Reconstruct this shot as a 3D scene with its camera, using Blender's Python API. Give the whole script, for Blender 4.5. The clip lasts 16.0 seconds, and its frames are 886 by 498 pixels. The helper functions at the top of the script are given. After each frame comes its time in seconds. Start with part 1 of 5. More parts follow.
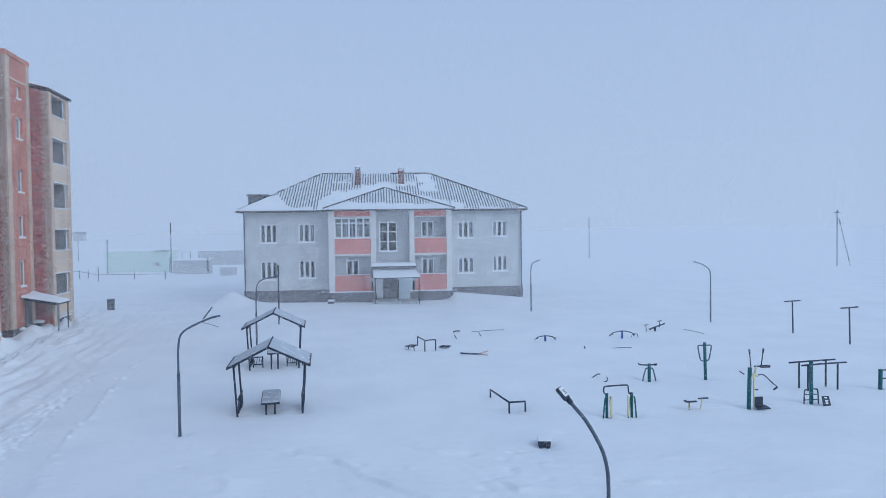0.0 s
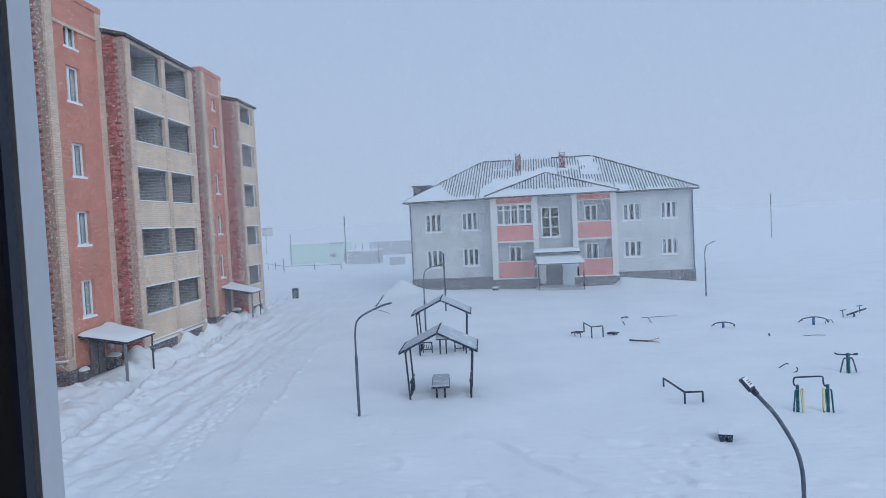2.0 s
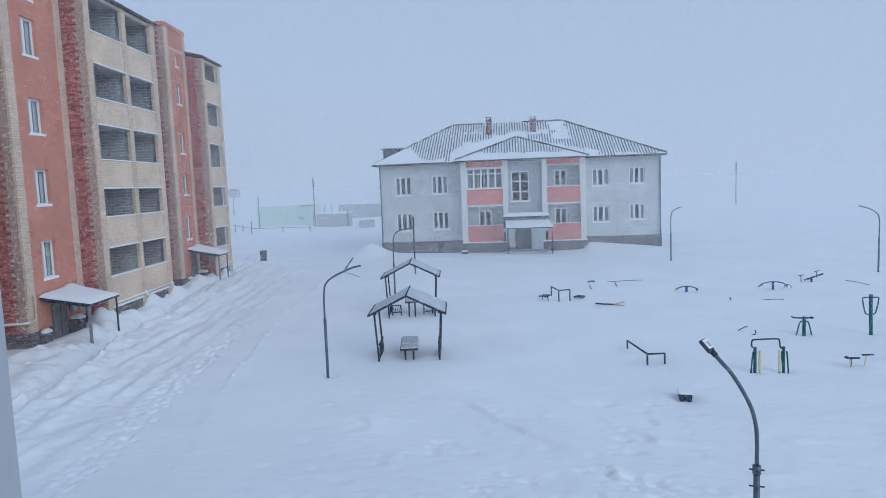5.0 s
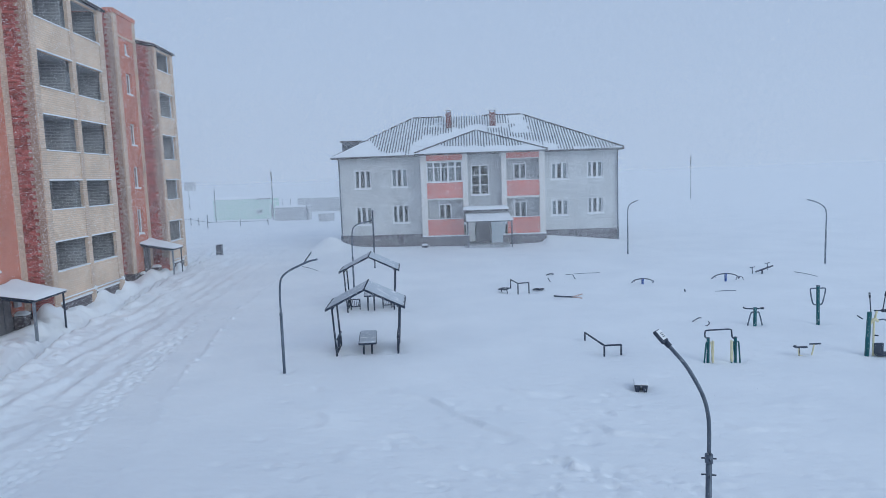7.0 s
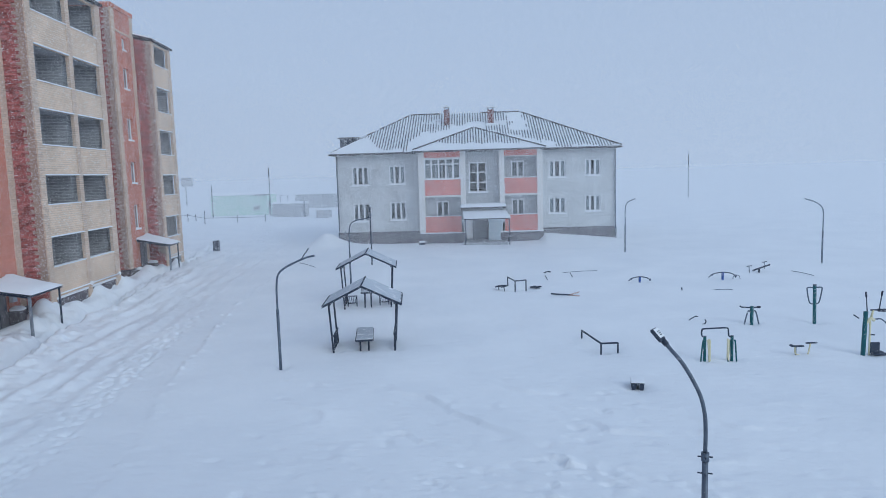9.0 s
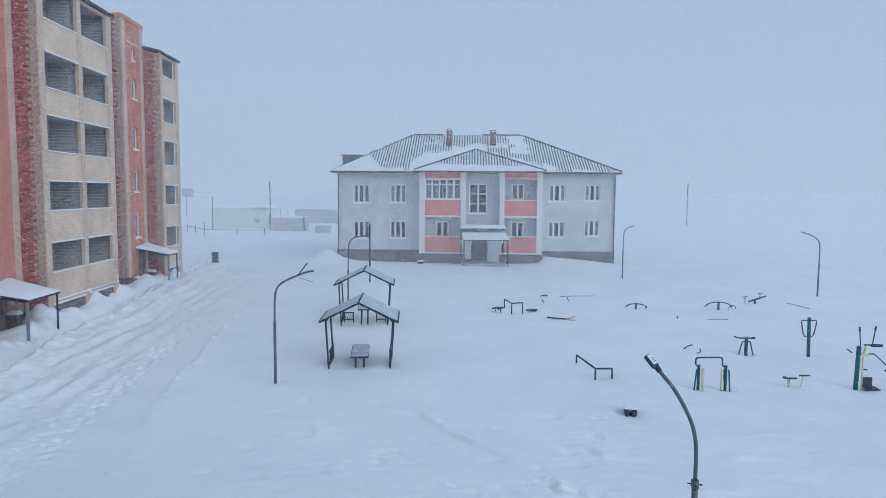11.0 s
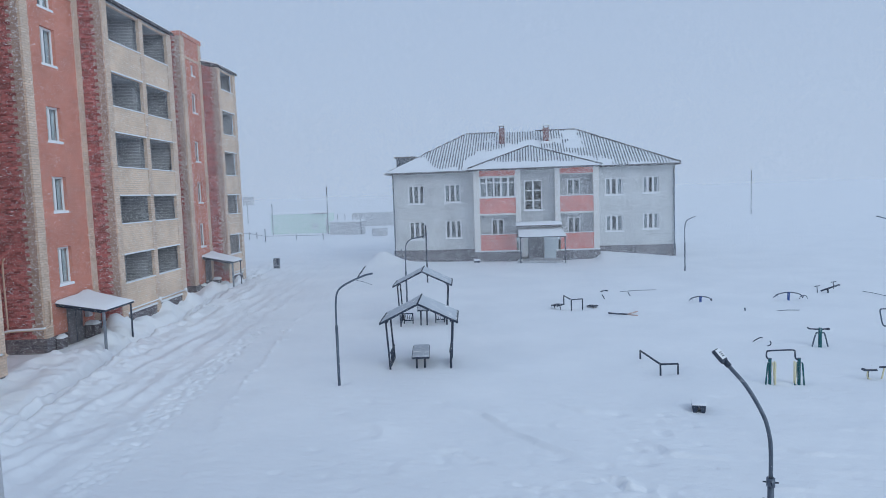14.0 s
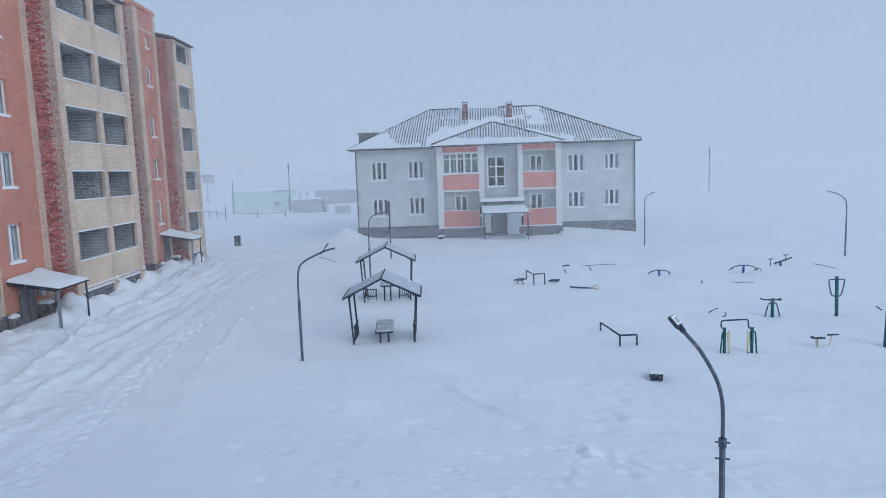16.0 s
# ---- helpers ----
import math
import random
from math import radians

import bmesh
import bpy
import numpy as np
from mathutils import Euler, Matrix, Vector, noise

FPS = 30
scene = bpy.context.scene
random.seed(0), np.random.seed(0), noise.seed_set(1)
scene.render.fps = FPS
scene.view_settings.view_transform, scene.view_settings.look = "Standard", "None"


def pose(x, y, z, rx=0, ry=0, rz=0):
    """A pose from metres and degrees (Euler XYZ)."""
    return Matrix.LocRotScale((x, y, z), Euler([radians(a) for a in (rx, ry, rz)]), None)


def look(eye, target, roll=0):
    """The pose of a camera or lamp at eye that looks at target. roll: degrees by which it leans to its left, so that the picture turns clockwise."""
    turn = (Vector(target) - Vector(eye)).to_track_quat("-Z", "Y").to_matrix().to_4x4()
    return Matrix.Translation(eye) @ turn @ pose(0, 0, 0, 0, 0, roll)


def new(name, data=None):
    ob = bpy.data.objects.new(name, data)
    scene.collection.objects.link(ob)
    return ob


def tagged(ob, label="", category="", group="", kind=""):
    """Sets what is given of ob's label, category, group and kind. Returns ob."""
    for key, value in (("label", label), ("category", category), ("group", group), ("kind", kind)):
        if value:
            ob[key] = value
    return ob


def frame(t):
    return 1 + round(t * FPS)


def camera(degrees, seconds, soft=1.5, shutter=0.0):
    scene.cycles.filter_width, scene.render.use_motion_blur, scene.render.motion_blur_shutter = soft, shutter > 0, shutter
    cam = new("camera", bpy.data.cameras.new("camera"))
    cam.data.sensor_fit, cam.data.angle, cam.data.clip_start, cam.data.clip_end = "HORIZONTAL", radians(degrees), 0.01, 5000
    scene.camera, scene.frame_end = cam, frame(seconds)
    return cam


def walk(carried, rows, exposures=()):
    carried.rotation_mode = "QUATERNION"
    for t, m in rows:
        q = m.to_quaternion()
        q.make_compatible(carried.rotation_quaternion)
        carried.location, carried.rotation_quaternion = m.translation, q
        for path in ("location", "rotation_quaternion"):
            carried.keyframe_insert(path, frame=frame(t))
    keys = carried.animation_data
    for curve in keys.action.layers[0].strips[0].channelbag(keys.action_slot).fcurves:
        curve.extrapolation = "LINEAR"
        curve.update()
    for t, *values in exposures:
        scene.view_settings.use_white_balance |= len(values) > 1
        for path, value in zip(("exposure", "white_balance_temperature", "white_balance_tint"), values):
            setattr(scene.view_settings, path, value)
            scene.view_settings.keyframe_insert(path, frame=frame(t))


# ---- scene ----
cam = camera(66.94, 16.0, soft=0.8)
PATH = [
    (0, -0.014, -0.052, 5.925, 88.44, 0.72, -5.57),
    (0.3, 0.031, -0.125, 5.957, 93.23, 1.67, -3.16),
    (0.5, 0.043, -0.144, 5.965, 96.81, 2.20, -2.14),
    (0.7, 0.028, -0.108, 5.965, 96.41, 2.68, -1.53),
    (0.8, 0.013, -0.077, 5.965, 96.48, 2.87, -1.13),
    (1, -0.022, -0.038, 5.961, 94.33, 3.45, -1.26),
    (1.2, -0.048, -0.036, 5.953, 92.13, 4.02, 0.36),
    (1.5, -0.063, -0.034, 5.938, 89.13, 4.19, 3.10),
    (1.8, -0.059, -0.014, 5.926, 89.20, 3.22, 6.35),
    (2, -0.046, -0.005, 5.919, 87.71, 2.82, 8.17),
    (2.2, -0.018, -0.027, 5.911, 87.41, 2.85, 7.65),
    (2.5, 0.012, -0.071, 5.902, 87.31, 2.79, 7.27),
    (3, 0.012, -0.075, 5.895, 87.37, 2.47, 6.16),
    (3.5, 0.017, -0.071, 5.884, 86.23, 2.19, 6.56),
    (4, 0.006, -0.060, 5.890, 84.66, 2.20, 4.42),
    (4.2, -0.009, -0.025, 5.896, 84.57, 2.10, 5.16),
    (5.25, -0.033, -0.010, 5.904, 84.48, 2.20, 5.70),
    (6.3, -0.056, 0.005, 5.912, 84.39, 2.31, 6.24),
    (6.5, 0.028, 0.140, 5.862, 84.16, 1.60, 4.11),
    (7, 0.043, 0.141, 5.860, 83.85, 2.01, 2.31),
    (7.5, 0.054, 0.164, 5.851, 83.76, 2.10, 2.24),
    (8, 0.042, 0.166, 5.854, 83.65, 2.28, 2.02),
    (8.5, 0.042, 0.181, 5.861, 82.95, 1.65, 0.45),
    (9, 0.043, 0.173, 5.850, 83.61, 1.67, 2.12),
    (9.5, 0.041, 0.135, 5.855, 83.91, 1.48, 2.82),
    (9.7, 0.055, 0.176, 5.841, 83.24, 1.28, 1.11),
    (10.75, 0.026, 0.051, 5.864, 84.75, 0.00, 1.84),
    (11.8, -0.003, -0.074, 5.887, 86.25, -1.27, 2.57),
    (12, -0.006, -0.046, 5.894, 85.25, -0.04, 2.22),
    (12.2, -0.007, -0.022, 5.895, 85.26, 1.13, 1.56),
    (12.5, -0.007, -0.014, 5.895, 85.28, 1.86, 2.86),
    (13, -0.010, -0.033, 5.894, 85.26, 1.36, 2.96),
    (13.5, -0.022, -0.011, 5.890, 85.07, 1.83, 5.15),
    (14, -0.003, -0.006, 5.888, 85.28, 1.98, 6.75),
    (14.5, -0.014, -0.006, 5.893, 86.13, 4.56, 9.26),
    (14.8, -0.003, -0.008, 5.892, 86.35, 4.42, 9.55),
    (15, 0.003, -0.013, 5.891, 87.26, 4.28, 8.43),
    (15.5, 0.014, -0.032, 5.881, 88.32, 3.65, 6.70),
    (15.8, 0.025, -0.025, 5.826, 85.44, 2.77, 4.98),
    (16, 0.039, -0.015, 5.766, 83.30, 2.01, 3.68),
]
walk(cam, [(t, pose(x, y, z, rx, ry, rz)) for t, x, y, z, rx, ry, rz in PATH],
     [(0, 0, 6260, 9), (0.3, 0.01, 6450, 9), (0.5, 0.02, 6430, 9), (0.65, 0.0, 6170, 6), (1.0, 0.0, 6090, 4), (1.2, 0, 6350, 8), (1.5, 0, 6500, 9), (1.9, -0.02, 6530, 8.5), (3.5, 0, 6500, 8),
      (6.5, -0.01, 6570, 8), (9.5, -0.01, 6580, 8), (12.0, -0.01, 6700, 8), (12.6, 0.01, 6780, 8), (14.0, -0.01, 6680, 8), (15.0, -0.02, 6500, 8), (16.0, 0, 6600, 8)])
FRAME_X = -0.452

# ---- world and sun ----
world = bpy.data.worlds.new("overcast")
scene.world = world
world.use_nodes = True
wn, wl = world.node_tree.nodes, world.node_tree.links
bg = wn["Background"]
sky = wn.new("ShaderNodeTexSky")
sky.sky_type = "NISHITA"
sky.sun_disc = False
sky.sun_elevation, sky.sun_rotation = radians(25), radians(130)
sky.dust_density, sky.air_density = 6.0, 1.0
dim = wn.new("ShaderNodeMix")
dim.data_type, dim.blend_type = "RGBA", "MULTIPLY"
dim.inputs[0].default_value = 1.0
dim.inputs[7].default_value = (0.1, 0.1, 0.1, 1)
cloud = wn.new("ShaderNodeMix")
cloud.data_type = "RGBA"
cloud.inputs[0].default_value = 0.97
wtc = wn.new("ShaderNodeTexCoord")
wsep = wn.new("ShaderNodeSeparateXYZ")
wramp = wn.new("ShaderNodeValToRGB")
wl.new(wtc.outputs["Generated"], wsep.inputs[0])
wl.new(wsep.outputs[2], wramp.inputs[0])
wramp.color_ramp.elements[0].position, wramp.color_ramp.elements[0].color = 0.0, (0.445, 0.565, 0.775, 1)
wramp.color_ramp.elements[1].position, wramp.color_ramp.elements[1].color = 0.45, (0.375, 0.497, 0.72, 1)
wl.new(wramp.outputs[0], cloud.inputs[7])
wl.new(sky.outputs[0], dim.inputs[6])
wl.new(dim.outputs[2], cloud.inputs[6])
wl.new(cloud.outputs[2], bg.inputs[0])
bg.inputs[1].default_value = 1.0

sun_data = bpy.data.lights.new("sun", "SUN")
sun_data.energy, sun_data.angle, sun_data.color = 0.95, radians(35), (0.80, 0.92, 1.0)
sun = new("sun", sun_data)
sun.matrix_basis = look((28, -4, 17.5), (0, 20, 0))


# ---- materials ----
def mat(name, a, b, rough=0.8, scale=6.0, bump=0.0, metal=0.0, fine=60.0, frost=0.0, frost_scale=9.0):
    """Two-tone surface with coarse and fine variation, relief and clinging snow."""
    m = bpy.data.materials.new(name)
    m.use_nodes = True
    n, l = m.node_tree.nodes, m.node_tree.links
    p = n["Principled BSDF"]
    tc = n.new("ShaderNodeTexCoord")
    n1 = n.new("ShaderNodeTexNoise")
    n1.inputs["Scale"].default_value, n1.inputs["Detail"].default_value = scale, 5
    n2 = n.new("ShaderNodeTexNoise")
    n2.inputs["Scale"].default_value, n2.inputs["Detail"].default_value = fine, 3
    l.new(tc.outputs["Object"], n1.inputs["Vector"])
    l.new(tc.outputs["Object"], n2.inputs["Vector"])
    add = n.new("ShaderNodeMath")
    add.operation = "MULTIPLY_ADD"
    add.inputs[1].default_value = 0.5
    l.new(n2.outputs["Fac"], add.inputs[0])
    half = n.new("ShaderNodeMath")
    half.operation = "MULTIPLY"
    half.inputs[1].default_value = 0.5
    l.new(n1.outputs["Fac"], half.inputs[0])
    l.new(half.outputs[0], add.inputs[2])
    ramp = n.new("ShaderNodeValToRGB")
    ramp.color_ramp.elements[0].position, ramp.color_ramp.elements[1].position = 0.32, 0.68
    ramp.color_ramp.elements[0].color, ramp.color_ramp.elements[1].color = (*a, 1), (*b, 1)
    l.new(add.outputs[0], ramp.inputs[0])
    out = ramp.outputs[0]
    if frost:
        out = cling(n, l, tc, out, frost_scale, frost)
    l.new(out, p.inputs["Base Color"])
    p.inputs["Roughness"].default_value, p.inputs["Metallic"].default_value = rough, metal
    if bump:
        bp = n.new("ShaderNodeBump")
        bp.inputs["Strength"].default_value, bp.inputs["Distance"].default_value = bump, 0.02
        l.new(add.outputs[0], bp.inputs["Height"])
        l.new(bp.outputs[0], p.inputs["Normal"])
    return m


def cling(n, l, tc, out, scale, amount, stretch=(1, 1, 1), soft=0.06):
    """Wind-blown snow caught on a surface, in patches of its own; on brick it also stands in for haze."""
    mp = n.new("ShaderNodeMapping")
    mp.inputs["Scale"].default_value = stretch
    l.new(tc.outputs["Object"], mp.inputs["Vector"])
    nz = n.new("ShaderNodeTexNoise")
    nz.inputs["Scale"].default_value, nz.inputs["Detail"].default_value = scale, 6
    nz.inputs["Roughness"].default_value = 0.65
    l.new(mp.outputs[0], nz.inputs["Vector"])
    r = n.new("ShaderNodeValToRGB")
    edge = 1.0 - amount
    r.color_ramp.elements[0].position, r.color_ramp.elements[1].position = edge - soft, edge + soft
    l.new(nz.outputs["Fac"], r.inputs[0])
    mx = n.new("ShaderNodeMix")
    mx.data_type = "RGBA"
    mx.inputs[7].default_value = (0.86, 0.87, 0.88, 1)
    l.new(r.outputs[0], mx.inputs[0])
    l.new(out, mx.inputs[6])
    return mx.outputs[2]


def brick_mat(name, a, b, mortar, frost=0.36, length=0.26, row=0.085, frost_scale=11.0, joint=0.009):
    """Courses of bricks that run round the corners of a wall."""
    m = bpy.data.materials.new(name)
    m.use_nodes = True
    n, l = m.node_tree.nodes, m.node_tree.links
    p = n["Principled BSDF"]
    tc = n.new("ShaderNodeTexCoord")
    sep = n.new("ShaderNodeSeparateXYZ")
    l.new(tc.outputs["Object"], sep.inputs[0])
    s = n.new("ShaderNodeMath")
    s.operation = "ADD"
    l.new(sep.outputs[0], s.inputs[0])
    l.new(sep.outputs[1], s.inputs[1])
    com = n.new("ShaderNodeCombineXYZ")
    l.new(s.outputs[0], com.inputs[0])
    l.new(sep.outputs[2], com.inputs[1])
    br = n.new("ShaderNodeTexBrick")
    br.inputs["Scale"].default_value = 1.0
    br.inputs["Brick Width"].default_value, br.inputs["Row Height"].default_value = length, row
    br.inputs["Mortar Size"].default_value, br.inputs["Mortar Smooth"].default_value = joint, 0.3
    br.inputs["Color1"].default_value, br.inputs["Color2"].default_value = (*a, 1), (*b, 1)
    br.inputs["Mortar"].default_value = (*mortar, 1)
    l.new(com.outputs[0], br.inputs["Vector"])
    nz = n.new("ShaderNodeTexNoise")
    nz.inputs["Scale"].default_value, nz.inputs["Detail"].default_value = 0.7, 6
    l.new(tc.outputs["Object"], nz.inputs["Vector"])
    hs = n.new("ShaderNodeHueSaturation")
    mr = n.new("ShaderNodeMapRange")
    mr.inputs["To Min"].default_value, mr.inputs["To Max"].default_value = 0.7, 1.3
    l.new(nz.outputs["Fac"], mr.inputs["Value"])
    l.new(mr.outputs[0], hs.inputs["Value"])
    l.new(br.outputs["Color"], hs.inputs["Color"])
    out = hs.outputs[0]
    # caught snow, spread further to pale the walls in place of haze
    if frost:
        out = cling(n, l, tc, out, frost_scale, frost)
    l.new(out, p.inputs["Base Color"])
    p.inputs["Roughness"].default_value = 0.9
    bp = n.new("ShaderNodeBump")
    bp.inputs["Strength"].default_value, bp.inputs["Distance"].default_value = 0.6, 0.012
    bp.invert = True
    l.new(br.outputs["Fac"], bp.inputs["Height"])
    l.new(bp.outputs[0], p.inputs["Normal"])
    return m


def split_mat(name, a, b, frost):
    """Rough split-faced bricks, each with its own tone."""
    m = mat(name, a, b, 0.95, 9.0, 0.5, 0, 45, frost, 16.0)
    n, l = m.node_tree.nodes, m.node_tree.links
    p = n["Principled BSDF"]
    old = p.inputs["Base Color"].links[0].from_socket
    geo, hs, mr = n.new("ShaderNodeNewGeometry"), n.new("ShaderNodeHueSaturation"), n.new("ShaderNodeMapRange")
    mr.inputs["To Min"].default_value, mr.inputs["To Max"].default_value = 0.55, 1.45
    l.new(geo.outputs["Random Per Island"], mr.inputs["Value"])
    l.new(mr.outputs[0], hs.inputs["Value"])
    l.new(old, hs.inputs["Color"])
    l.new(hs.outputs[0], p.inputs["Base Color"])
    return m


def roof_mat(name, a, b, amount):
    """Roof sheet with drifted snow lying in large soft patches."""
    m = mat(name, a, b, 0.6, 1.5, 0.1)
    n, l = m.node_tree.nodes, m.node_tree.links
    p = n["Principled BSDF"]
    old = p.inputs["Base Color"].links[0].from_socket
    tc = [x for x in n if x.type == "TEX_COORD"][0]
    l.new(cling(n, l, tc, old, 0.33, amount, (0.7, 1.6, 1.0), 0.03), p.inputs["Base Color"])
    return m


def snow_mat(name, bump, scale):
    m = bpy.data.materials.new(name)
    m.use_nodes = True
    n, l = m.node_tree.nodes, m.node_tree.links
    p = n["Principled BSDF"]
    tc = n.new("ShaderNodeTexCoord")
    big = n.new("ShaderNodeTexNoise")
    big.inputs["Scale"].default_value, big.inputs["Detail"].default_value = 0.35, 5
    small = n.new("ShaderNodeTexNoise")
    small.inputs["Scale"].default_value, small.inputs["Detail"].default_value = scale, 8
    mp = n.new("ShaderNodeMapping")
    mp.inputs["Rotation"].default_value = (0, 0, radians(20))
    mp.inputs["Scale"].default_value = (0.7, 1.1, 1.0)
    l.new(tc.outputs["Object"], mp.inputs[0])
    l.new(mp.outputs[0], small.inputs["Vector"])
    l.new(tc.outputs["Object"], big.inputs["Vector"])
    r = n.new("ShaderNodeValToRGB")
    r.color_ramp.elements[0].position, r.color_ramp.elements[1].position = 0.3, 0.7
    r.color_ramp.elements[0].color, r.color_ramp.elements[1].color = (0.828, 0.85, 0.88, 1), (0.898, 0.915, 0.935, 1)
    l.new(big.outputs["Fac"], r.inputs[0])
    l.new(r.outputs[0], p.inputs["Base Color"])
    p.inputs["Roughness"].default_value = 0.75
    bp = n.new("ShaderNodeBump")
    bp.inputs["Strength"].default_value, bp.inputs["Distance"].default_value = bump, 0.12
    l.new(small.outputs["Fac"], bp.inputs["Height"])
    l.new(bp.outputs[0], p.inputs["Normal"])
    return m


def glass_mat(name):
    m = bpy.data.materials.new(name)
    m.use_nodes = True
    p = m.node_tree.nodes["Principled BSDF"]
    p.inputs["Base Color"].default_value = (0.75, 0.82, 0.86, 1)
    p.inputs["Transmission Weight"].default_value = 1.0
    p.inputs["Roughness"].default_value, p.inputs["IOR"].default_value = 0.02, 1.45
    return m


def flake_mat(name):
    """Thin ice crystals: as much light passes through as is thrown back. Near-white, so the haze they make blends with
    the sky.
    """
    m = bpy.data.materials.new(name)
    m.use_nodes = True
    n, l = m.node_tree.nodes, m.node_tree.links
    front, through_ = n.new("ShaderNodeBsdfDiffuse"), n.new("ShaderNodeBsdfTranslucent")
    for b in (front, through_):
        b.inputs["Color"].default_value = (0.96, 0.97, 0.98, 1)
    mx = n.new("ShaderNodeMixShader")
    l.new(front.outputs[0], mx.inputs[1])
    l.new(through_.outputs[0], mx.inputs[2])
    l.new(mx.outputs[0], n["Material Output"].inputs[0])
    return m


SNOW = snow_mat("snow", 0.4, 3.2)
SNOW_CAP = snow_mat("snow_cap", 0.25, 5.0)
FLAKE = flake_mat("snowflake")
RED_BRICK = brick_mat("red_brick", (0.60, 0.215, 0.155), (0.70, 0.275, 0.20), (0.56, 0.29, 0.23), 0.34)
# rougher, darker bricks of the sides; the tone also carries part of their shade
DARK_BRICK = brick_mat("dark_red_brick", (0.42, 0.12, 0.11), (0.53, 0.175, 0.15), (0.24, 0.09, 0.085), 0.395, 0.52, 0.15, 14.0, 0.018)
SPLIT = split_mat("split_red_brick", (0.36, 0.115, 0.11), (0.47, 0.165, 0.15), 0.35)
QUOIN = brick_mat("buff_brick", (0.66, 0.49, 0.38), (0.78, 0.60, 0.47), (0.46, 0.36, 0.29), 0.34, 0.26, 0.10, 11.0, 0.010)
TOOTH = brick_mat("brown_brick", (0.38, 0.26, 0.21), (0.48, 0.34, 0.27), (0.42, 0.33, 0.29), 0.40)
BUFF = brick_mat("cream_brick", (0.76, 0.575, 0.43), (0.84, 0.65, 0.50), (0.56, 0.43, 0.34), 0.31, 0.26, 0.10, 11.0, 0.009)
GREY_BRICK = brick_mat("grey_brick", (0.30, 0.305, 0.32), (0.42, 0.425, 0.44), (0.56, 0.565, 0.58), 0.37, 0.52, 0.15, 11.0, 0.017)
SILICATE = brick_mat("pale_grey_brick", (0.605, 0.62, 0.62), (0.685, 0.70, 0.70), (0.575, 0.59, 0.59), 0.36, 0.26, 0.1)
LOGGIA = brick_mat("loggia_grey_brick", (0.47, 0.48, 0.485), (0.55, 0.56, 0.565), (0.45, 0.455, 0.46), 0.38, 0.26, 0.1)
SALMON = brick_mat("salmon_brick", (0.74, 0.23, 0.18), (0.80, 0.27, 0.22), (0.70, 0.34, 0.29), 0.34, 0.26, 0.1)
PLINTH = brick_mat("stone_plinth", (0.09, 0.08, 0.095), (0.17, 0.145, 0.155), (0.22, 0.21, 0.22), 0.37, 0.4, 0.2, 13.0)
PILASTER = mat("whitewashed_render", (0.74, 0.72, 0.69), (0.82, 0.80, 0.77), 0.9, 3, 0.15)
WHITE = mat("white_pvc", (0.78, 0.79, 0.80), (0.84, 0.85, 0.86), 0.4, 3, 0.0)
DARK_FRAME = mat("dark_grip_unlit_frame", (0.022, 0.028, 0.05), (0.034, 0.042, 0.07), 0.5, 5)
GLASS = glass_mat("window_glass")
ROOF_SHEET = roof_mat("grey_roof_sheet", (0.075, 0.075, 0.095), (0.13, 0.13, 0.15), 0.31)
ROOF_FELT = mat("dark_roof_edge", (0.06, 0.055, 0.06), (0.11, 0.10, 0.11), 0.7, 3, 0.1)
CHIMNEY = brick_mat("chimney_brick", (0.14, 0.035, 0.035), (0.21, 0.06, 0.058), (0.4, 0.24, 0.22), 0.38)
STEEL_DARK = mat("dark_grey_steel", (0.024, 0.036, 0.062), (0.052, 0.07, 0.105), 0.55, 8, 0.05, 0.15, 60, 0.29)
STEEL_GREY = mat("weathered_grey_steel", (0.19, 0.22, 0.26), (0.29, 0.32, 0.36), 0.55, 6, 0.1, 0.2, 60, 0.34)
STEEL_GALV = mat("galvanised_steel", (0.075, 0.10, 0.14), (0.15, 0.185, 0.235), 0.5, 8, 0.05, 0.4, 60, 0.30)
WOOD_DARK = mat("dark_weathered_timber", (0.024, 0.034, 0.058), (0.05, 0.066, 0.10), 0.8, 10, 0.3, 0, 60, 0.30)
WOOD_PALE = mat("pale_worn_timber", (0.46, 0.33, 0.29), (0.58, 0.44, 0.40), 0.8, 10, 0.3, 0, 60, 0.38)
SHINGLE = mat("grey_shingle_with_frost", (0.20, 0.21, 0.24), (0.32, 0.33, 0.36), 0.8, 4, 0.3, 0, 40, 0.5, 3.0)
TEAL = mat("teal_paint", (0.0, 0.085, 0.10), (0.005, 0.125, 0.14), 0.45, 6)
YELLOW = mat("yellow_paint", (0.70, 0.63, 0.40), (0.80, 0.73, 0.50), 0.45, 6)
BLUE = mat("dark_blue_paint", (0.012, 0.03, 0.09), (0.02, 0.055, 0.16), 0.45, 6)
ROYAL = mat("royal_blue_paint", (0.02, 0.07, 0.26), (0.035, 0.11, 0.36), 0.45, 6)
GREEN_WALL = mat("mint_green_paint", (0.50, 0.68, 0.58), (0.58, 0.75, 0.66), 0.8, 0.8, 0.1)
CONCRETE = mat("grey_concrete", (0.34, 0.35, 0.37), (0.44, 0.45, 0.47), 0.9, 1.2, 0.2, 0, 30, 0.36)
DOOR_DARK = mat("dark_steel_door", (0.13, 0.12, 0.14), (0.20, 0.19, 0.2), 0.6, 3, 0, 0, 60, 0.36)
DOOR_PALE = mat("pale_blue_panel", (0.50, 0.58, 0.62), (0.58, 0.66, 0.70), 0.6, 3)
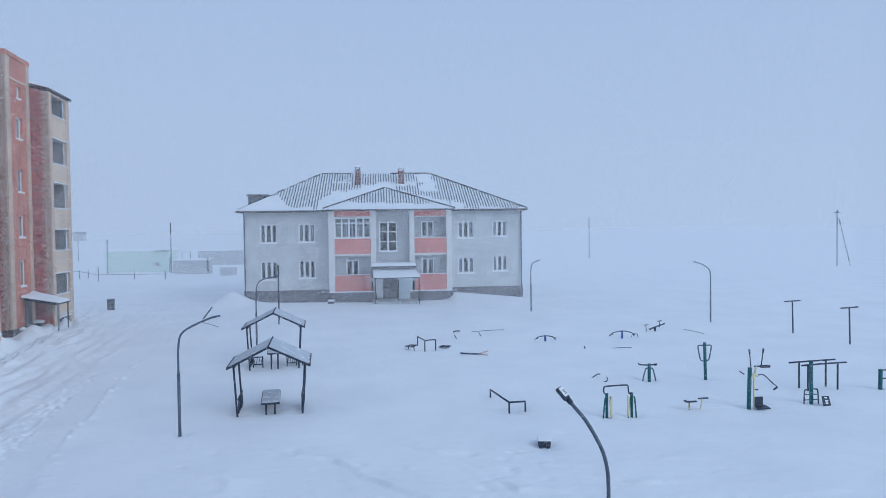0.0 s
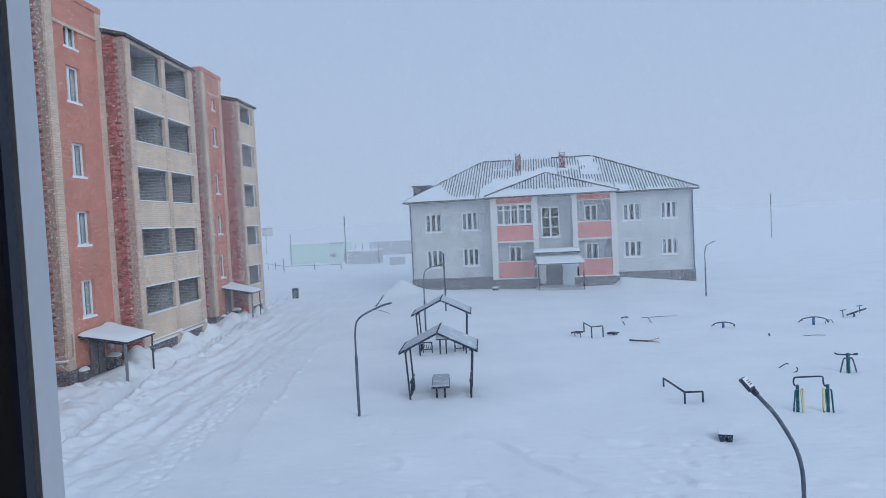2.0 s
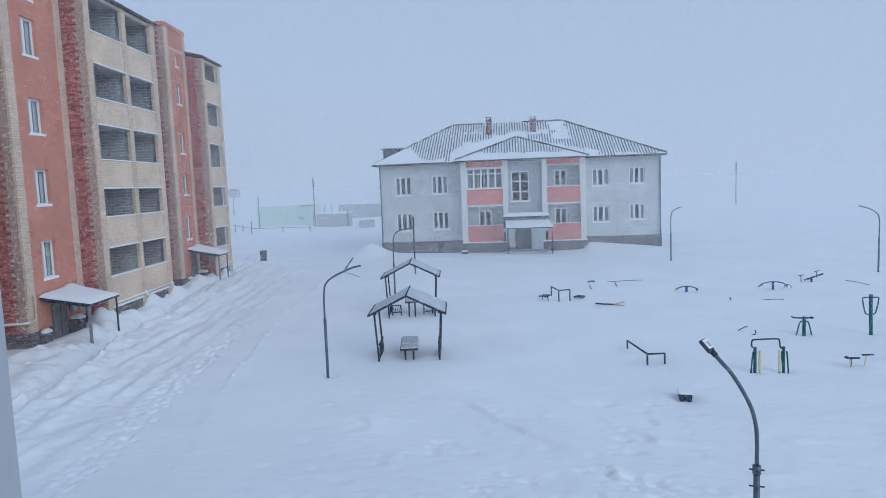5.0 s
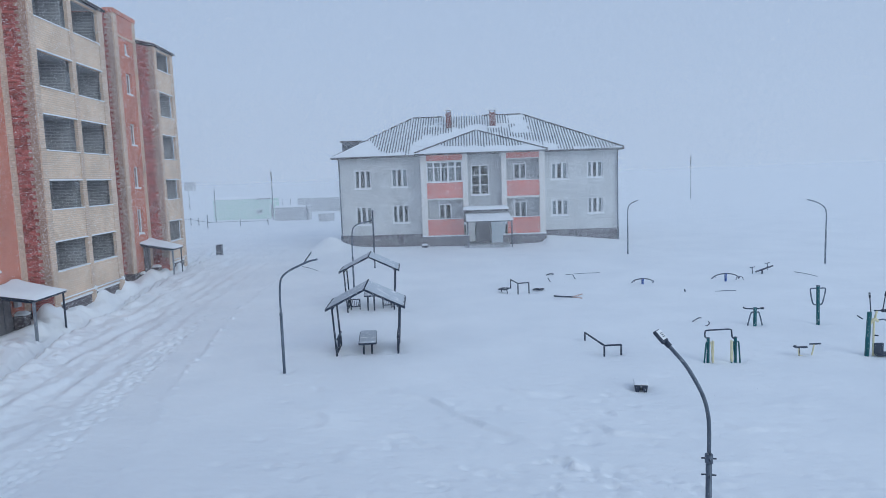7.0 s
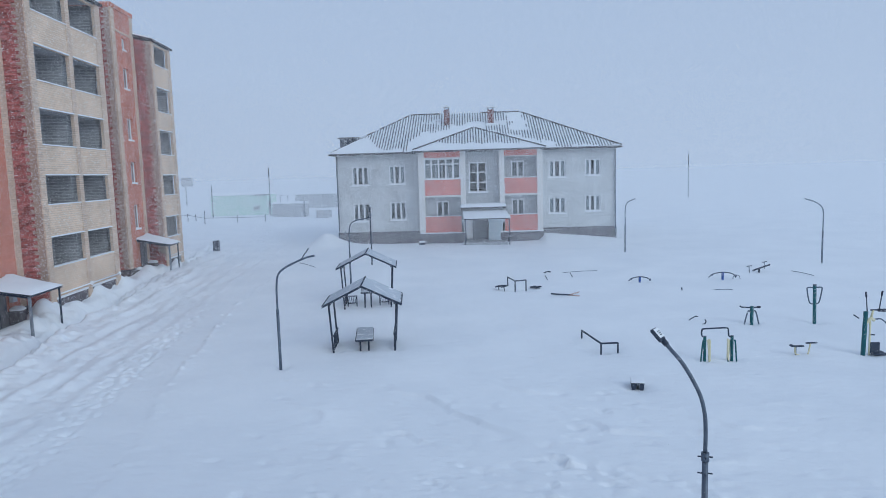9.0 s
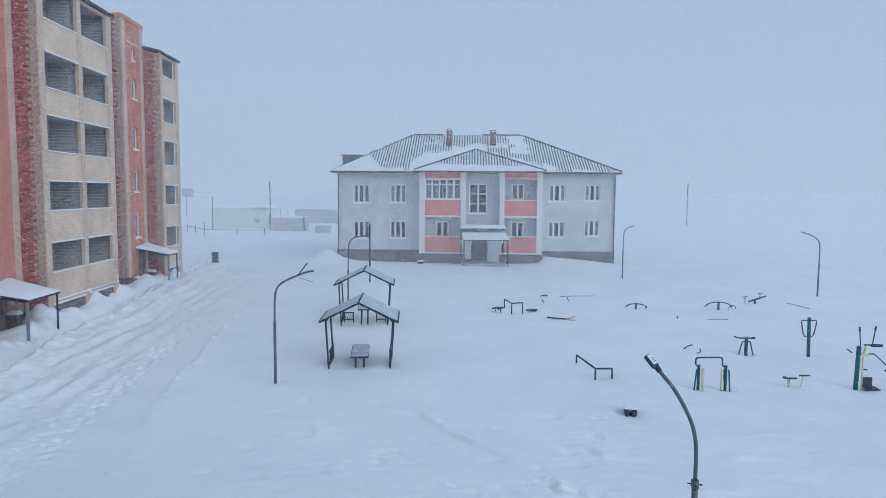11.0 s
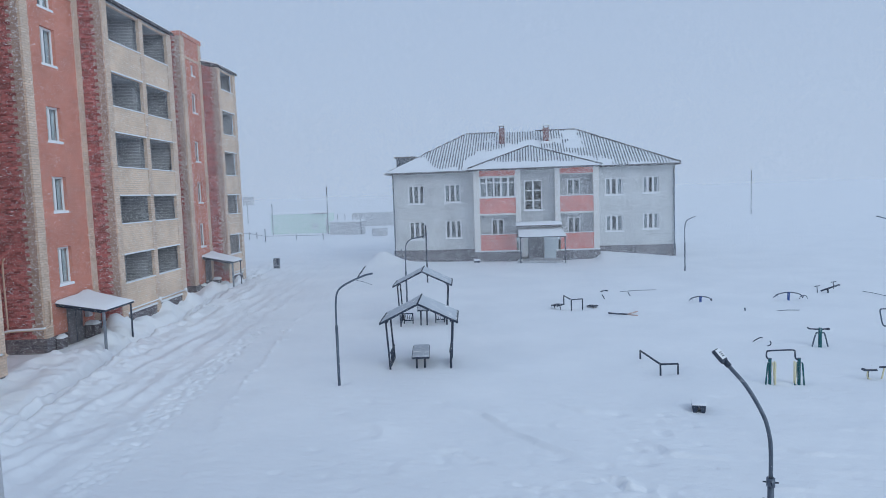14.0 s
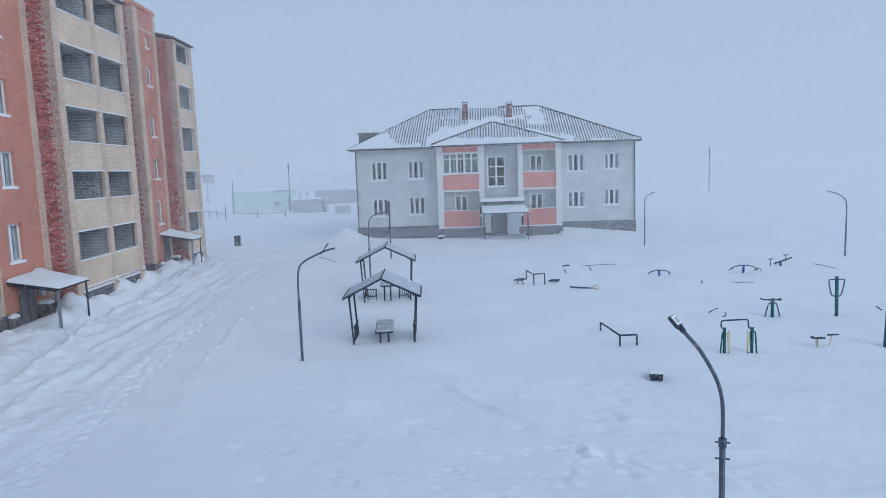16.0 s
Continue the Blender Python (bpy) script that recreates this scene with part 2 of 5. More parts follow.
PIPE_YELLOW = mat("ochre_gas_pipe", (0.62, 0.45, 0.33), (0.70, 0.53, 0.40), 0.5, 6, 0, 0, 60, 0.34)
CURTAIN = mat("pale_net_curtain", (0.42, 0.44, 0.46), (0.60, 0.61, 0.62), 0.9, 2.5, 0.2)
PROFILE = mat("pale_grey_pvc", (0.50, 0.52, 0.55), (0.58, 0.60, 0.63), 0.5, 3)
INTERIOR = mat("dim_plaster", (0.40, 0.40, 0.40), (0.5, 0.5, 0.5), 0.9, 2)


# ---- shapes ----
def box(bm, x0, x1, y0, y1, z0, z1):
    v = [bm.verts.new((x, y, z)) for z in (z0, z1) for y in (y0, y1) for x in (x0, x1)]
    for f in ((0, 2, 3, 1), (4, 5, 7, 6), (0, 1, 5, 4), (2, 6, 7, 3), (0, 4, 6, 2), (1, 3, 7, 5)):
        bm.faces.new([v[i] for i in f])
    return v


def soft_box(bm, x0, x1, y0, y1, z0, z1, r):
    """A box with chamfered upright and top edges."""
    rings = []
    for z, k in ((z0, 0), (z1 - r, 0), (z1, r)):
        a, b, c, d = x0 + k, x1 - k, y0 + k, y1 - k
        rings.append([bm.verts.new((x, y, z)) for x, y in ((a + r, c), (b - r, c), (b, c + r), (b, d - r), (b - r, d), (a + r, d), (a, d - r), (a, c + r))])
    for lo, hi in zip(rings, rings[1:]):
        for i in range(8):
            bm.faces.new((lo[i], lo[(i + 1) % 8], hi[(i + 1) % 8], hi[i]))
    bm.faces.new(rings[-1])
    bm.faces.new(rings[0][::-1])


def tube(bm, pts, r, n=8, r2=None, caps=True):
    """A round bar along a bent line, tapering to r2."""
    pts = [Vector(p) for p in pts]
    rings, up = [], Vector((0.31, 0.17, 0.93))
    for i, p in enumerate(pts):
        d = (pts[min(i + 1, len(pts) - 1)] - pts[max(i - 1, 0)]).normalized()
        a = d.cross(up)
        if a.length < 0.1:
            a = d.cross(Vector((1, 0, 0)))
        a.normalize()
        b = d.cross(a)
        k = r if r2 is None else r + (r2 - r) * i / (len(pts) - 1)
        rings.append([bm.verts.new(p + a * k * math.cos(2 * math.pi * j / n) + b * k * math.sin(2 * math.pi * j / n)) for j in range(n)])
    for lo, hi in zip(rings, rings[1:]):
        for j in range(n):
            f = bm.faces.new((lo[j], lo[(j + 1) % n], hi[(j + 1) % n], hi[j]))
            f.smooth = n > 4
    if caps:
        bm.faces.new(rings[0][::-1])
        bm.faces.new(rings[-1])


def curve_pts(pts, steps=4):
    """Rounds the corners of a line (Catmull-Rom)."""
    p = [Vector(q) for q in pts]
    p = [2 * p[0] - p[1]] + p + [2 * p[-1] - p[-2]]
    out = []
    for i in range(1, len(p) - 2):
        for s in range(steps):
            t = s / steps
            a, b, c, d = p[i - 1], p[i], p[i + 1], p[i + 2]
            out.append(0.5 * (2 * b + (c - a) * t + (2 * a - 5 * b + 4 * c - d) * t * t + (3 * b - a - 3 * c + d) * t ** 3))
    return out + [p[-2]]


def finish(name, bm, material):
    bmesh.ops.recalc_face_normals(bm, faces=bm.faces)
    me = bpy.data.meshes.new(name)
    bm.to_mesh(me)
    bm.free()
    me.materials.append(material)
    return me


def part(name, bm, material, parent, label="", m=None):
    ob = new(name, finish(name, bm, material))
    ob.parent = parent
    if m is not None:
        ob.matrix_basis = m
    return tagged(ob, label)


def thing(name, m, label, category, group=""):
    ob = new(name)
    ob.empty_display_size = 0.2
    ob.matrix_basis = m
    return tagged(ob, label, category, group)


def boxes(*rows):
    bm = bmesh.new()
    for r in rows:
        box(bm, *r)
    return bm


def bars(r, *lines, n=8):
    bm = bmesh.new()
    for line in lines:
        tube(bm, line, r, n)
    return bm


def slab(pts, t):
    bm = bmesh.new()
    top = [bm.verts.new(p) for p in pts]
    bot = [bm.verts.new((p[0], p[1], p[2] - t)) for p in pts]
    bm.faces.new(top)
    bm.faces.new(bot[::-1])
    for i in range(len(pts)):
        j = (i + 1) % len(pts)
        bm.faces.new((top[i], bot[i], bot[j], top[j]))
    return bm


def wall_with_holes(bm, axis, u0, u1, z0, z1, w0, w1, holes):
    """One slab along x (axis 0) or y (axis 1) from u0 to u1, between w0 and w1 across, pierced by holes (ua, ub, za, zb)."""
    us = sorted({u0, u1, *[h[k] for h in holes for k in (0, 1) if u0 < h[k] < u1]})
    zs = sorted({z0, z1, *[h[k] for h in holes for k in (2, 3) if z0 < h[k] < z1]})
    made = {}

    def vert(i, j, k):
        if (i, j, k) not in made:
            w = (w0, w1)[k]
            made[i, j, k] = bm.verts.new((us[i], w, zs[j]) if axis == 0 else (w, us[i], zs[j]))
        return made[i, j, k]

    def solid(i, j):
        if not (0 <= i < len(us) - 1 and 0 <= j < len(zs) - 1):
            return False
        u, z = (us[i] + us[i + 1]) / 2, (zs[j] + zs[j + 1]) / 2
        return not any(h[0] <= u <= h[1] and h[2] <= z <= h[3] for h in holes)

    for i in range(len(us) - 1):
        for j in range(len(zs) - 1):
            if not solid(i, j):
                continue
            for k in (0, 1):
                bm.faces.new([vert(i, j, k), vert(i + 1, j, k), vert(i + 1, j + 1, k), vert(i, j + 1, k)])
            for (di, dj), (a, b) in (((-1, 0), ((0, 0), (0, 1))), ((1, 0), ((1, 0), (1, 1))), ((0, -1), ((0, 0), (1, 0))), ((0, 1), ((0, 1), (1, 1)))):
                if not solid(i + di, j + dj):
                    bm.faces.new([vert(i + a[0], j + a[1], 0), vert(i + b[0], j + b[1], 0), vert(i + b[0], j + b[1], 1), vert(i + a[0], j + a[1], 1)])


def window(parent, m, w, h, uprights, rails, sill=True, bar=0.085, drawn=0.5):
    """A white window in the plane y = 0 of m, its foot at z = 0, looking towards -y: frame, panes, sill with snow. drawn: the share of the width that a curtain covers from either side."""
    xs = [-w / 2] + [w * u for u in uprights] + [w / 2]
    zs = [0] + [h * k for k in rails] + [h]
    lights = []
    for i in range(len(xs) - 1):
        for j in range(len(zs) - 1):
            a = xs[i] + (bar if i == 0 else bar * 0.75)
            b = xs[i + 1] - (bar if i == len(xs) - 2 else bar * 0.75)
            c = zs[j] + (bar if j == 0 else bar * 0.5)
            d = zs[j + 1] - (bar if j == len(zs) - 2 else bar * 0.5)
            lights.append((a, b, c, d))
    bm = bmesh.new()
    wall_with_holes(bm, 0, -w / 2, w / 2, 0, h, 0, 0.07, lights)
    win = part("window", bm, WHITE, parent, "", m)
    for a, b, c, d in lights:
        pane = part("pane", boxes((a - 0.004, b + 0.004, 0.025, 0.045, c - 0.004, d + 0.004)), GLASS, win)
        pane.visible_shadow = False
    # pale curtains, which also lighten the panes in place of haze
    for sgn in (-1, 1) if drawn else ():
        folds = bmesh.new()
        n, rows = 12, []
        for i in range(n + 1):
            x = sgn * (w / 2 - 0.01 - (w - 0.02) * drawn * i / n)
            y = 0.13 + 0.02 * math.sin(i * 1.9) + 0.012 * math.sin(i * 0.7)
            rows.append((folds.verts.new((x, y, 0.02)), folds.verts.new((x, y, h - 0.02))))
        for p, q in zip(rows, rows[1:]):
            folds.faces.new((p[0], q[0], q[1], p[1]))
        part("curtain", folds, CURTAIN, win, "pale net curtain")
    if sill:
        bm = bmesh.new()
        soft_box(bm, -w / 2 - 0.06, w / 2 + 0.06, -0.16, -0.002, -0.06, 0.05, 0.025)
        part("sill", bm, SNOW_CAP, win, "window sill capped with snow")
    return win


# ---- ground: snow over the yard and the steppe ----
rng = np.random.RandomState(7)
LATTICE = rng.rand(256, 256)


def vnoise(x, y, size):
    x, y = np.asarray(x, float) / size + 61.3, np.asarray(y, float) / size + 37.9
    i, j = np.floor(x).astype(int), np.floor(y).astype(int)
    u, v = x - i, y - j
    u, v = u * u * (3 - 2 * u), v * v * (3 - 2 * v)
    g = lambda a, b: LATTICE[a % 256, b % 256]
    return (g(i, j) * (1 - u) + g(i + 1, j) * u) * (1 - v) + (g(i, j + 1) * (1 - u) + g(i + 1, j + 1) * u) * v - 0.5


BLOCK_AT, BLOCK_TURN = (-18.50, 29.10), 5.441
BC, BS = math.cos(radians(BLOCK_TURN)), math.sin(radians(BLOCK_TURN))


def bell(x, c, w):
    return np.exp(-((x - c) / w) ** 2)


def trodden(ly):
    """The line of the trodden path that runs beside the block, from its foot out to the lane."""
    return np.interp(ly, (-26, -11.3, -7.3, -5, -1.4, 3.1, 10, 14), (5.0, 3.4, 3.0, 2.4, 2.1, 1.95, 1.2, 1.0))


def clod_line(ly):
    """The far edge of the driven lane, marked by sparse clods."""
    return np.interp(ly, (-17, -11.3, -7, -5, -0.5, 12), (9.6, 8.64, 8.32, 8.06, 7.75, 7.8))


def wheel_line(ly):
    return np.interp(ly, (-26, -13, -1.5, 12), (5.9, 5.3, 4.7, 4.65))


def height(x, y):
    """The lie of the snow: a gentle rise to the house, drifts, the driven lane and its banks along the long block."""
    x, y = np.asarray(x, float), np.asarray(y, float)
    z = np.clip((y - 23) * 0.013, 0, 0.4)
    near = 1 / (1 + (np.maximum(np.abs(x), np.abs(y - 25)) / 60) ** 4)
    z = z + near * (0.12 * vnoise(x * 0.6 + y * 0.3, y * 1.2, 6.0) + 0.055 * vnoise(x * 0.55 + y * 0.4, y * 1.4 - x * 0.2, 1.9))
    dx, dy = x - BLOCK_AT[0], y - BLOCK_AT[1]
    lx, ly = BC * dx + BS * dy, -BS * dx + BC * dy
    lx = lx + 0.5 * vnoise(ly, ly * 0 + 3.3, 7.0)
    lane = np.clip((ly + 30) / 6, 0, 1) * np.clip((32 - ly) / 10, 0, 1)
    lumps = 0.5 + vnoise(x, y, 1.1) + 0.6 * vnoise(x, y, 0.5)
    streak = 0.5 + vnoise(lx * 2.4, ly * 0.5, 1.0) + 0.5 * vnoise(lx * 4.5, ly * 0.9 + 3, 1.0)
    side = lx - trodden(ly) + 0.16 * vnoise(x, y, 1.3) + 0.08 * vnoise(x, y, 0.4)
    broken = np.clip(0.75 + 0.9 * vnoise(ly, lx, 2.2), 0.35, 1.1)
    ditch = np.clip((side + 1.25) / 0.35, 0, 1) * np.clip((0.05 - side) / 0.09, 0, 1)
    ridge = bell(side, -0.62, 0.17) * (0.5 + lumps)
    bank = np.clip((side + 0.05) / 0.12, 0, 1) * np.exp(-np.maximum(side - 0.12, 0) / 0.75)
    tyre = lx - wheel_line(ly) + 0.3 * vnoise(x, y, 1.7) + 0.12 * vnoise(x, y, 0.5)
    faint = np.clip(0.55 + 1.1 * vnoise(ly, lx * 0.3, 3.0), 0.15, 1)
    edge = lx - clod_line(ly) + 0.3 * vnoise(x, y, 1.6)
    z = z + lane * (0.34 * bank * broken * (0.6 + 0.3 * lumps + 0.3 * streak) - 0.50 * ditch * broken + 0.34 * ridge + 0.22 * bell(side, -1.75, 0.4) * lumps
                    + 0.16 * bell(side, 1.2, 0.7) * streak + 0.10 * bell(side, 2.2, 0.9) * (streak - 0.5)
                    + faint * (-0.05 * bell(tyre, 0, 0.2) + 0.05 * bell(tyre, 0.4, 0.25) - 0.045 * bell(tyre, 0.95, 0.22) + 0.035 * bell(tyre, 1.3, 0.2) - 0.04 * bell(tyre, -0.8, 0.3)) * np.clip(0.5 + streak * 0.7, 0.2, 1.4)
                    + 0.06 * np.clip(edge / 0.12, 0, 1) * np.exp(-np.maximum(edge, 0) / 0.8) * np.clip(lumps + 0.3 * vnoise(ly, lx, 2.5), 0.0, 0.9)
                    + 0.38 * bell(lx, -0.1, 0.6) * lumps)
    rough = bell(side, 0.3, 1.1) + 0.7 * bell(side, -1.2, 0.8) + 0.5 * bell(tyre, 0.5, 1.2)
    z = z + lane * rough * (0.10 * vnoise(x, y, 0.42) + 0.07 * vnoise(x + 5, y, 0.22) + 0.05 * np.abs(vnoise(x, y + 7, 0.7)))
    z = z + 0.75 * bell(lx, -0.35, 0.5) * bell(ly, -0.6, 0.7) * (0.7 + 0.5 * lumps) - 0.18 * bell(lx, 1.0, 0.5) * bell(ly, -2.6, 1.6) + 0.30 * bell(lx, 0.0, 0.7) * bell(ly, -5.9, 0.9) * lumps
    # drifts against the house, and the heap at its corner
    z = z + 0.22 * bell(y, 51.6, 1.6) * np.clip((13 - np.abs(x - 0.6)) / 3, 0, 1) * (0.6 + vnoise(x, y, 4.0))
    z = z + 0.55 * np.clip((x - 5.4) / 0.5, 0, 1) * np.clip((12.0 - x) / 6.0, 0, 1) * bell(y, 53.4, 1.8)
    z = z + 1.1 * bell(x, -11.1, 1.35) * bell(y, 52.0, 1.5) * (0.85 + 0.4 * vnoise(x, y, 1.2))
    return z


def at(x, y):
    return min(0.4, max(0.0, (y - 23) * 0.013))


def graded(breaks, far):
    """Grid lines between the breaks, each stretch with its own spacing, running out to the horizon."""
    inner = np.concatenate([np.arange(a, b - d / 2, d) for (a, d), (b, _) in zip(breaks, breaks[1:])])
    d, a, b = breaks[0][1], [inner[0]], [inner[-1]]
    while a[-1] > -far or b[-1] < far:
        d *= 1.35
        a.append(a[-1] - d)
        b.append(b[-1] + d)
    return np.array(a[:0:-1] + list(inner) + b[1:])


gx, gy = graded(((-26, 0.15), (-17.5, 0.065), (-8.5, 0.09), (5, 0.14), (24, 0.14)), 4000), graded(((3, 0.1), (11, 0.06), (30, 0.13), (56, 0.13)), 4000)
GX, GY = np.meshgrid(gx, gy)
GZ = height(GX, GY)
nx, ny = len(gx), len(gy)


def stamp(x, y, r, h):
    """A clod (h > 0) or a footprint (h < 0) pressed into the snow sheet."""
    i0, i1 = np.searchsorted(gx, (x - 2 * r, x + 2 * r))
    j0, j1 = np.searchsorted(gy, (y - 2 * r, y + 2 * r))
    if i1 > i0 and j1 > j0:
        d2 = (GX[j0:j1, i0:i1] - x) ** 2 + (GY[j0:j1, i0:i1] - y) ** 2
        GZ[j0:j1, i0:i1] += h * np.exp(-(d2 / r ** 2) ** 1.5)


def lane_point(lx, ly):
    return BLOCK_AT[0] + BC * lx - BS * ly, BLOCK_AT[1] + BS * lx + BC * ly


def ledge(pts, h, fall):
    """A wind-cut lip in the crust along a wandering line: sheer on one side, easing off on the other."""
    p = np.array(pts, float)
    i0, i1 = np.searchsorted(gx, (p[:, 0].min() - 1, p[:, 0].max() + 1))
    j0, j1 = np.searchsorted(gy, (p[:, 1].min() - 1, p[:, 1].max() + 1))
    X, Y = GX[j0:j1, i0:i1], GY[j0:j1, i0:i1]
    wx, wy = X + 0.35 * vnoise(X, Y, 0.7) + 0.2 * vnoise(Y, X, 0.28), Y + 0.35 * vnoise(X + 9, Y, 0.7)
    best, signed, along = np.full(X.shape, 9.0), np.zeros(X.shape), np.zeros(X.shape)
    for k, ((ax, ay), (bx, by)) in enumerate(zip(p, p[1:])):
        ex, ey = bx - ax, by - ay
        n = math.hypot(ex, ey)
        t = np.clip(((wx - ax) * ex + (wy - ay) * ey) / n ** 2, 0, 1)
        d = np.hypot(wx - ax - t * ex, wy - ay - t * ey)
        side = ((wx - ax) * ey - (wy - ay) * ex) / n
        hit = d < best
        best, signed, along = np.where(hit, d, best), np.where(hit, side, signed), np.where(hit, (k + t) / (len(p) - 1), along)
    taper = np.clip(np.sin(math.pi * along), 0, 1) ** 0.5 * np.clip(0.6 + 1.4 * vnoise(X, Y, 0.9), 0, 1)
    GZ[j0:j1, i0:i1] += h * taper * np.where(signed < 0, np.exp(-best / fall), np.exp(-(best / 0.06) ** 2))


for k in range(200):
    ly = rng.uniform(-24, 14)
    x, y = lane_point(float(trodden(ly)) + 0.15 + abs(rng.normal(0, 0.3)), ly)
    stamp(x, y, rng.uniform(0.08, 0.2), rng.uniform(0.01, 0.07))
for k in range(46):
    ly = rng.uniform(-17, 12)
    x, y = lane_point(float(clod_line(ly)) + rng.normal(0.05, 0.09), ly)
    stamp(x, y, rng.uniform(0.06, 0.13), rng.uniform(0.02, 0.09))
for k in range(220):
    x, y = lane_point(rng.normal(0.5, 0.4), rng.uniform(-8, 18))
    stamp(x, y, rng.uniform(0.12, 0.26), rng.uniform(0.02, 0.09))
# two walkers' prints down the lane, fading towards the house
for k in range(150):
    ly = -27 + 27 * k / 150
    for track in (-0.22, 0.16, 0.36):
        if rng.rand() < 0.72 * min(1.0, (1.5 - ly) / 8):
            off = float(np.interp(ly, (-27, -15, -10, -3, 2), (7.9, 7.25, 6.85, 6.45, 6.2))) + track + (0.1 if k % 2 else -0.1) + rng.normal(0, 0.06)
            x, y = lane_point(off, ly + rng.normal(0, 0.06))
            stamp(x, y, rng.uniform(0.06, 0.09), -rng.uniform(0.03, 0.07))
            x, y = lane_point(off + rng.normal(0, 0.03), ly + 0.13)
            stamp(x, y, rng.uniform(0.06, 0.085), -rng.uniform(0.02, 0.06))
            x, y = lane_point(off + 0.13, ly + 0.3)
            stamp(x, y, rng.uniform(0.06, 0.09), rng.uniform(0.0, 0.04))
for x, y, r, h in ((-4.65, 22.25, 0.35, -0.07), (-2.65, 22.35, 0.35, -0.07), (-3.7, 22.6, 0.6, -0.09), (-5.93, 20.3, 0.3, -0.06), (4.2, 22.0, 0.7, -0.10), (4.5, 17.85, 0.45, -0.06),
                   (7.15, 20.5, 0.3, -0.06), (7.97, 20.5, 0.3, -0.06), (10.4, 24.94, 0.35, -0.06), (12.67, 24.9, 0.3, -0.06), (12.1, 20.7, 0.5, -0.07), (14.35, 20.93, 0.4, -0.06),
                   (2.4, 32.8, 0.8, -0.12), (3.27, 9.32, 0.35, -0.07), (-5.6, 29.5, 0.4, -0.06), (-3.6, 29.6, 0.4, -0.06), (-4.6, 29.8, 0.6, -0.08)):
    stamp(x, y, r, h)
for pts, h in ((((-2.4, 17.9), (-1.1, 17.3), (0.2, 15.3), (1.7, 14.3)), 0.06), (((2.1, 16.5), (2.5, 15.8), (3.1, 14.8), (4.2, 14.5)), 0.06), (((2.6, 17.6), (3.4, 16.9), (4.2, 16.6)), 0.04),
               (((-2.4, 15.4), (-1.4, 14.6), (-0.3, 13.8)), 0.05), (((0.6, 18.4), (1.5, 17.7), (2.2, 17.4)), 0.035), (((5.0, 15.4), (6.0, 14.9), (7.2, 14.9)), 0.05), (((-4.6, 17.2), (-3.8, 16.3), (-3.5, 15.5)), 0.04),
               (((3.4, 13.9), (4.6, 13.3), (6.0, 13.0)), 0.05), (((6.2, 16.8), (7.3, 16.2), (8.6, 16.0)), 0.035), (((-3.2, 13.6), (-2.0, 12.9), (-0.8, 12.7)), 0.045), (((8.4, 14.4), (9.6, 13.8), (10.8, 13.6)), 0.04)):
    ledge(pts, 1.7 * h, 0.5)
for k in range(130):
    x, y = rng.uniform(-6, 8), rng.uniform(11.5, 19)
    stamp(x, y, rng.uniform(0.08, 0.2), -rng.uniform(0.01, 0.045))
    stamp(x + 0.15, y + 0.12, rng.uniform(0.08, 0.2), rng.uniform(0.0, 0.03))
for cx, cy, spread, count in ((0.1, 12.9, 0.35, 12), (1.55, 13.35, 0.16, 10), (1.9, 13.0, 0.2, 12), (2.35, 12.6, 0.25, 14), (2.9, 12.2, 0.4, 14), (-1.9, 14.7, 0.3, 7), (-0.9, 12.2, 0.6, 12), (0.9, 11.6, 0.8, 22), (-2.4, 11.8, 0.6, 10), (4.2, 11.6, 0.7, 14)):
    for k in range(count):
        x, y = rng.normal(cx, spread), rng.normal(cy, spread * 0.45)
        stamp(x, y, rng.uniform(0.06, 0.11), -rng.uniform(0.015, 0.05))
        stamp(x + 0.12, y + 0.1, rng.uniform(0.06, 0.11), rng.uniform(0.01, 0.04))
idx = np.arange(nx * ny).reshape(ny, nx)
quads = np.stack([idx[:-1, :-1], idx[:-1, 1:], idx[1:, 1:], idx[1:, :-1]], -1).reshape(-1, 4)
gm = bpy.data.meshes.new("ground")
gm.from_pydata(np.stack([GX, GY, GZ], -1).reshape(-1, 3).tolist(), [], quads.tolist())
gm.polygons.foreach_set("use_smooth", np.ones(len(quads), bool))
gm.materials.append(SNOW)
tagged(new("ground", gm), "deep wind-packed snow covering the yard and steppe", "snow", kind="structure")


# ---- the five-storey block ----
block = thing("apartment_block", pose(BLOCK_AT[0], BLOCK_AT[1], 0, 0, 0, BLOCK_TURN),
              "five-storey red and cream brick apartment block with open loggias", "apartment block")
FLOORS = ((2.2, 3.55), (4.98, 6.3), (7.62, 9.2), (10.4, 11.95), (13.37, 15.0))
TOWER = -1.1


def toothed(bm, corner, y, z0, z1, long=0.46, short=0.30):
    """A strip of alternating long and short corner bricks on the side wall y, as one toothed band ending at x = corner."""
    z, k = z0, 0
    left = []
    while z < z1 - 0.01:
        w, e = (short, long)[k % 2], min(z + 0.15, z1)
        left += [(corner - w, z), (corner - w, e)]
        z, k = e, k + 1
    for (xa, za), (xb, zb) in zip(left[::2], left[1::2]):
        box(bm, xa, corner, y - 0.02, y + 0.012, za, zb)
    bmesh.ops.remove_doubles(bm, verts=bm.verts, dist=0.0005)


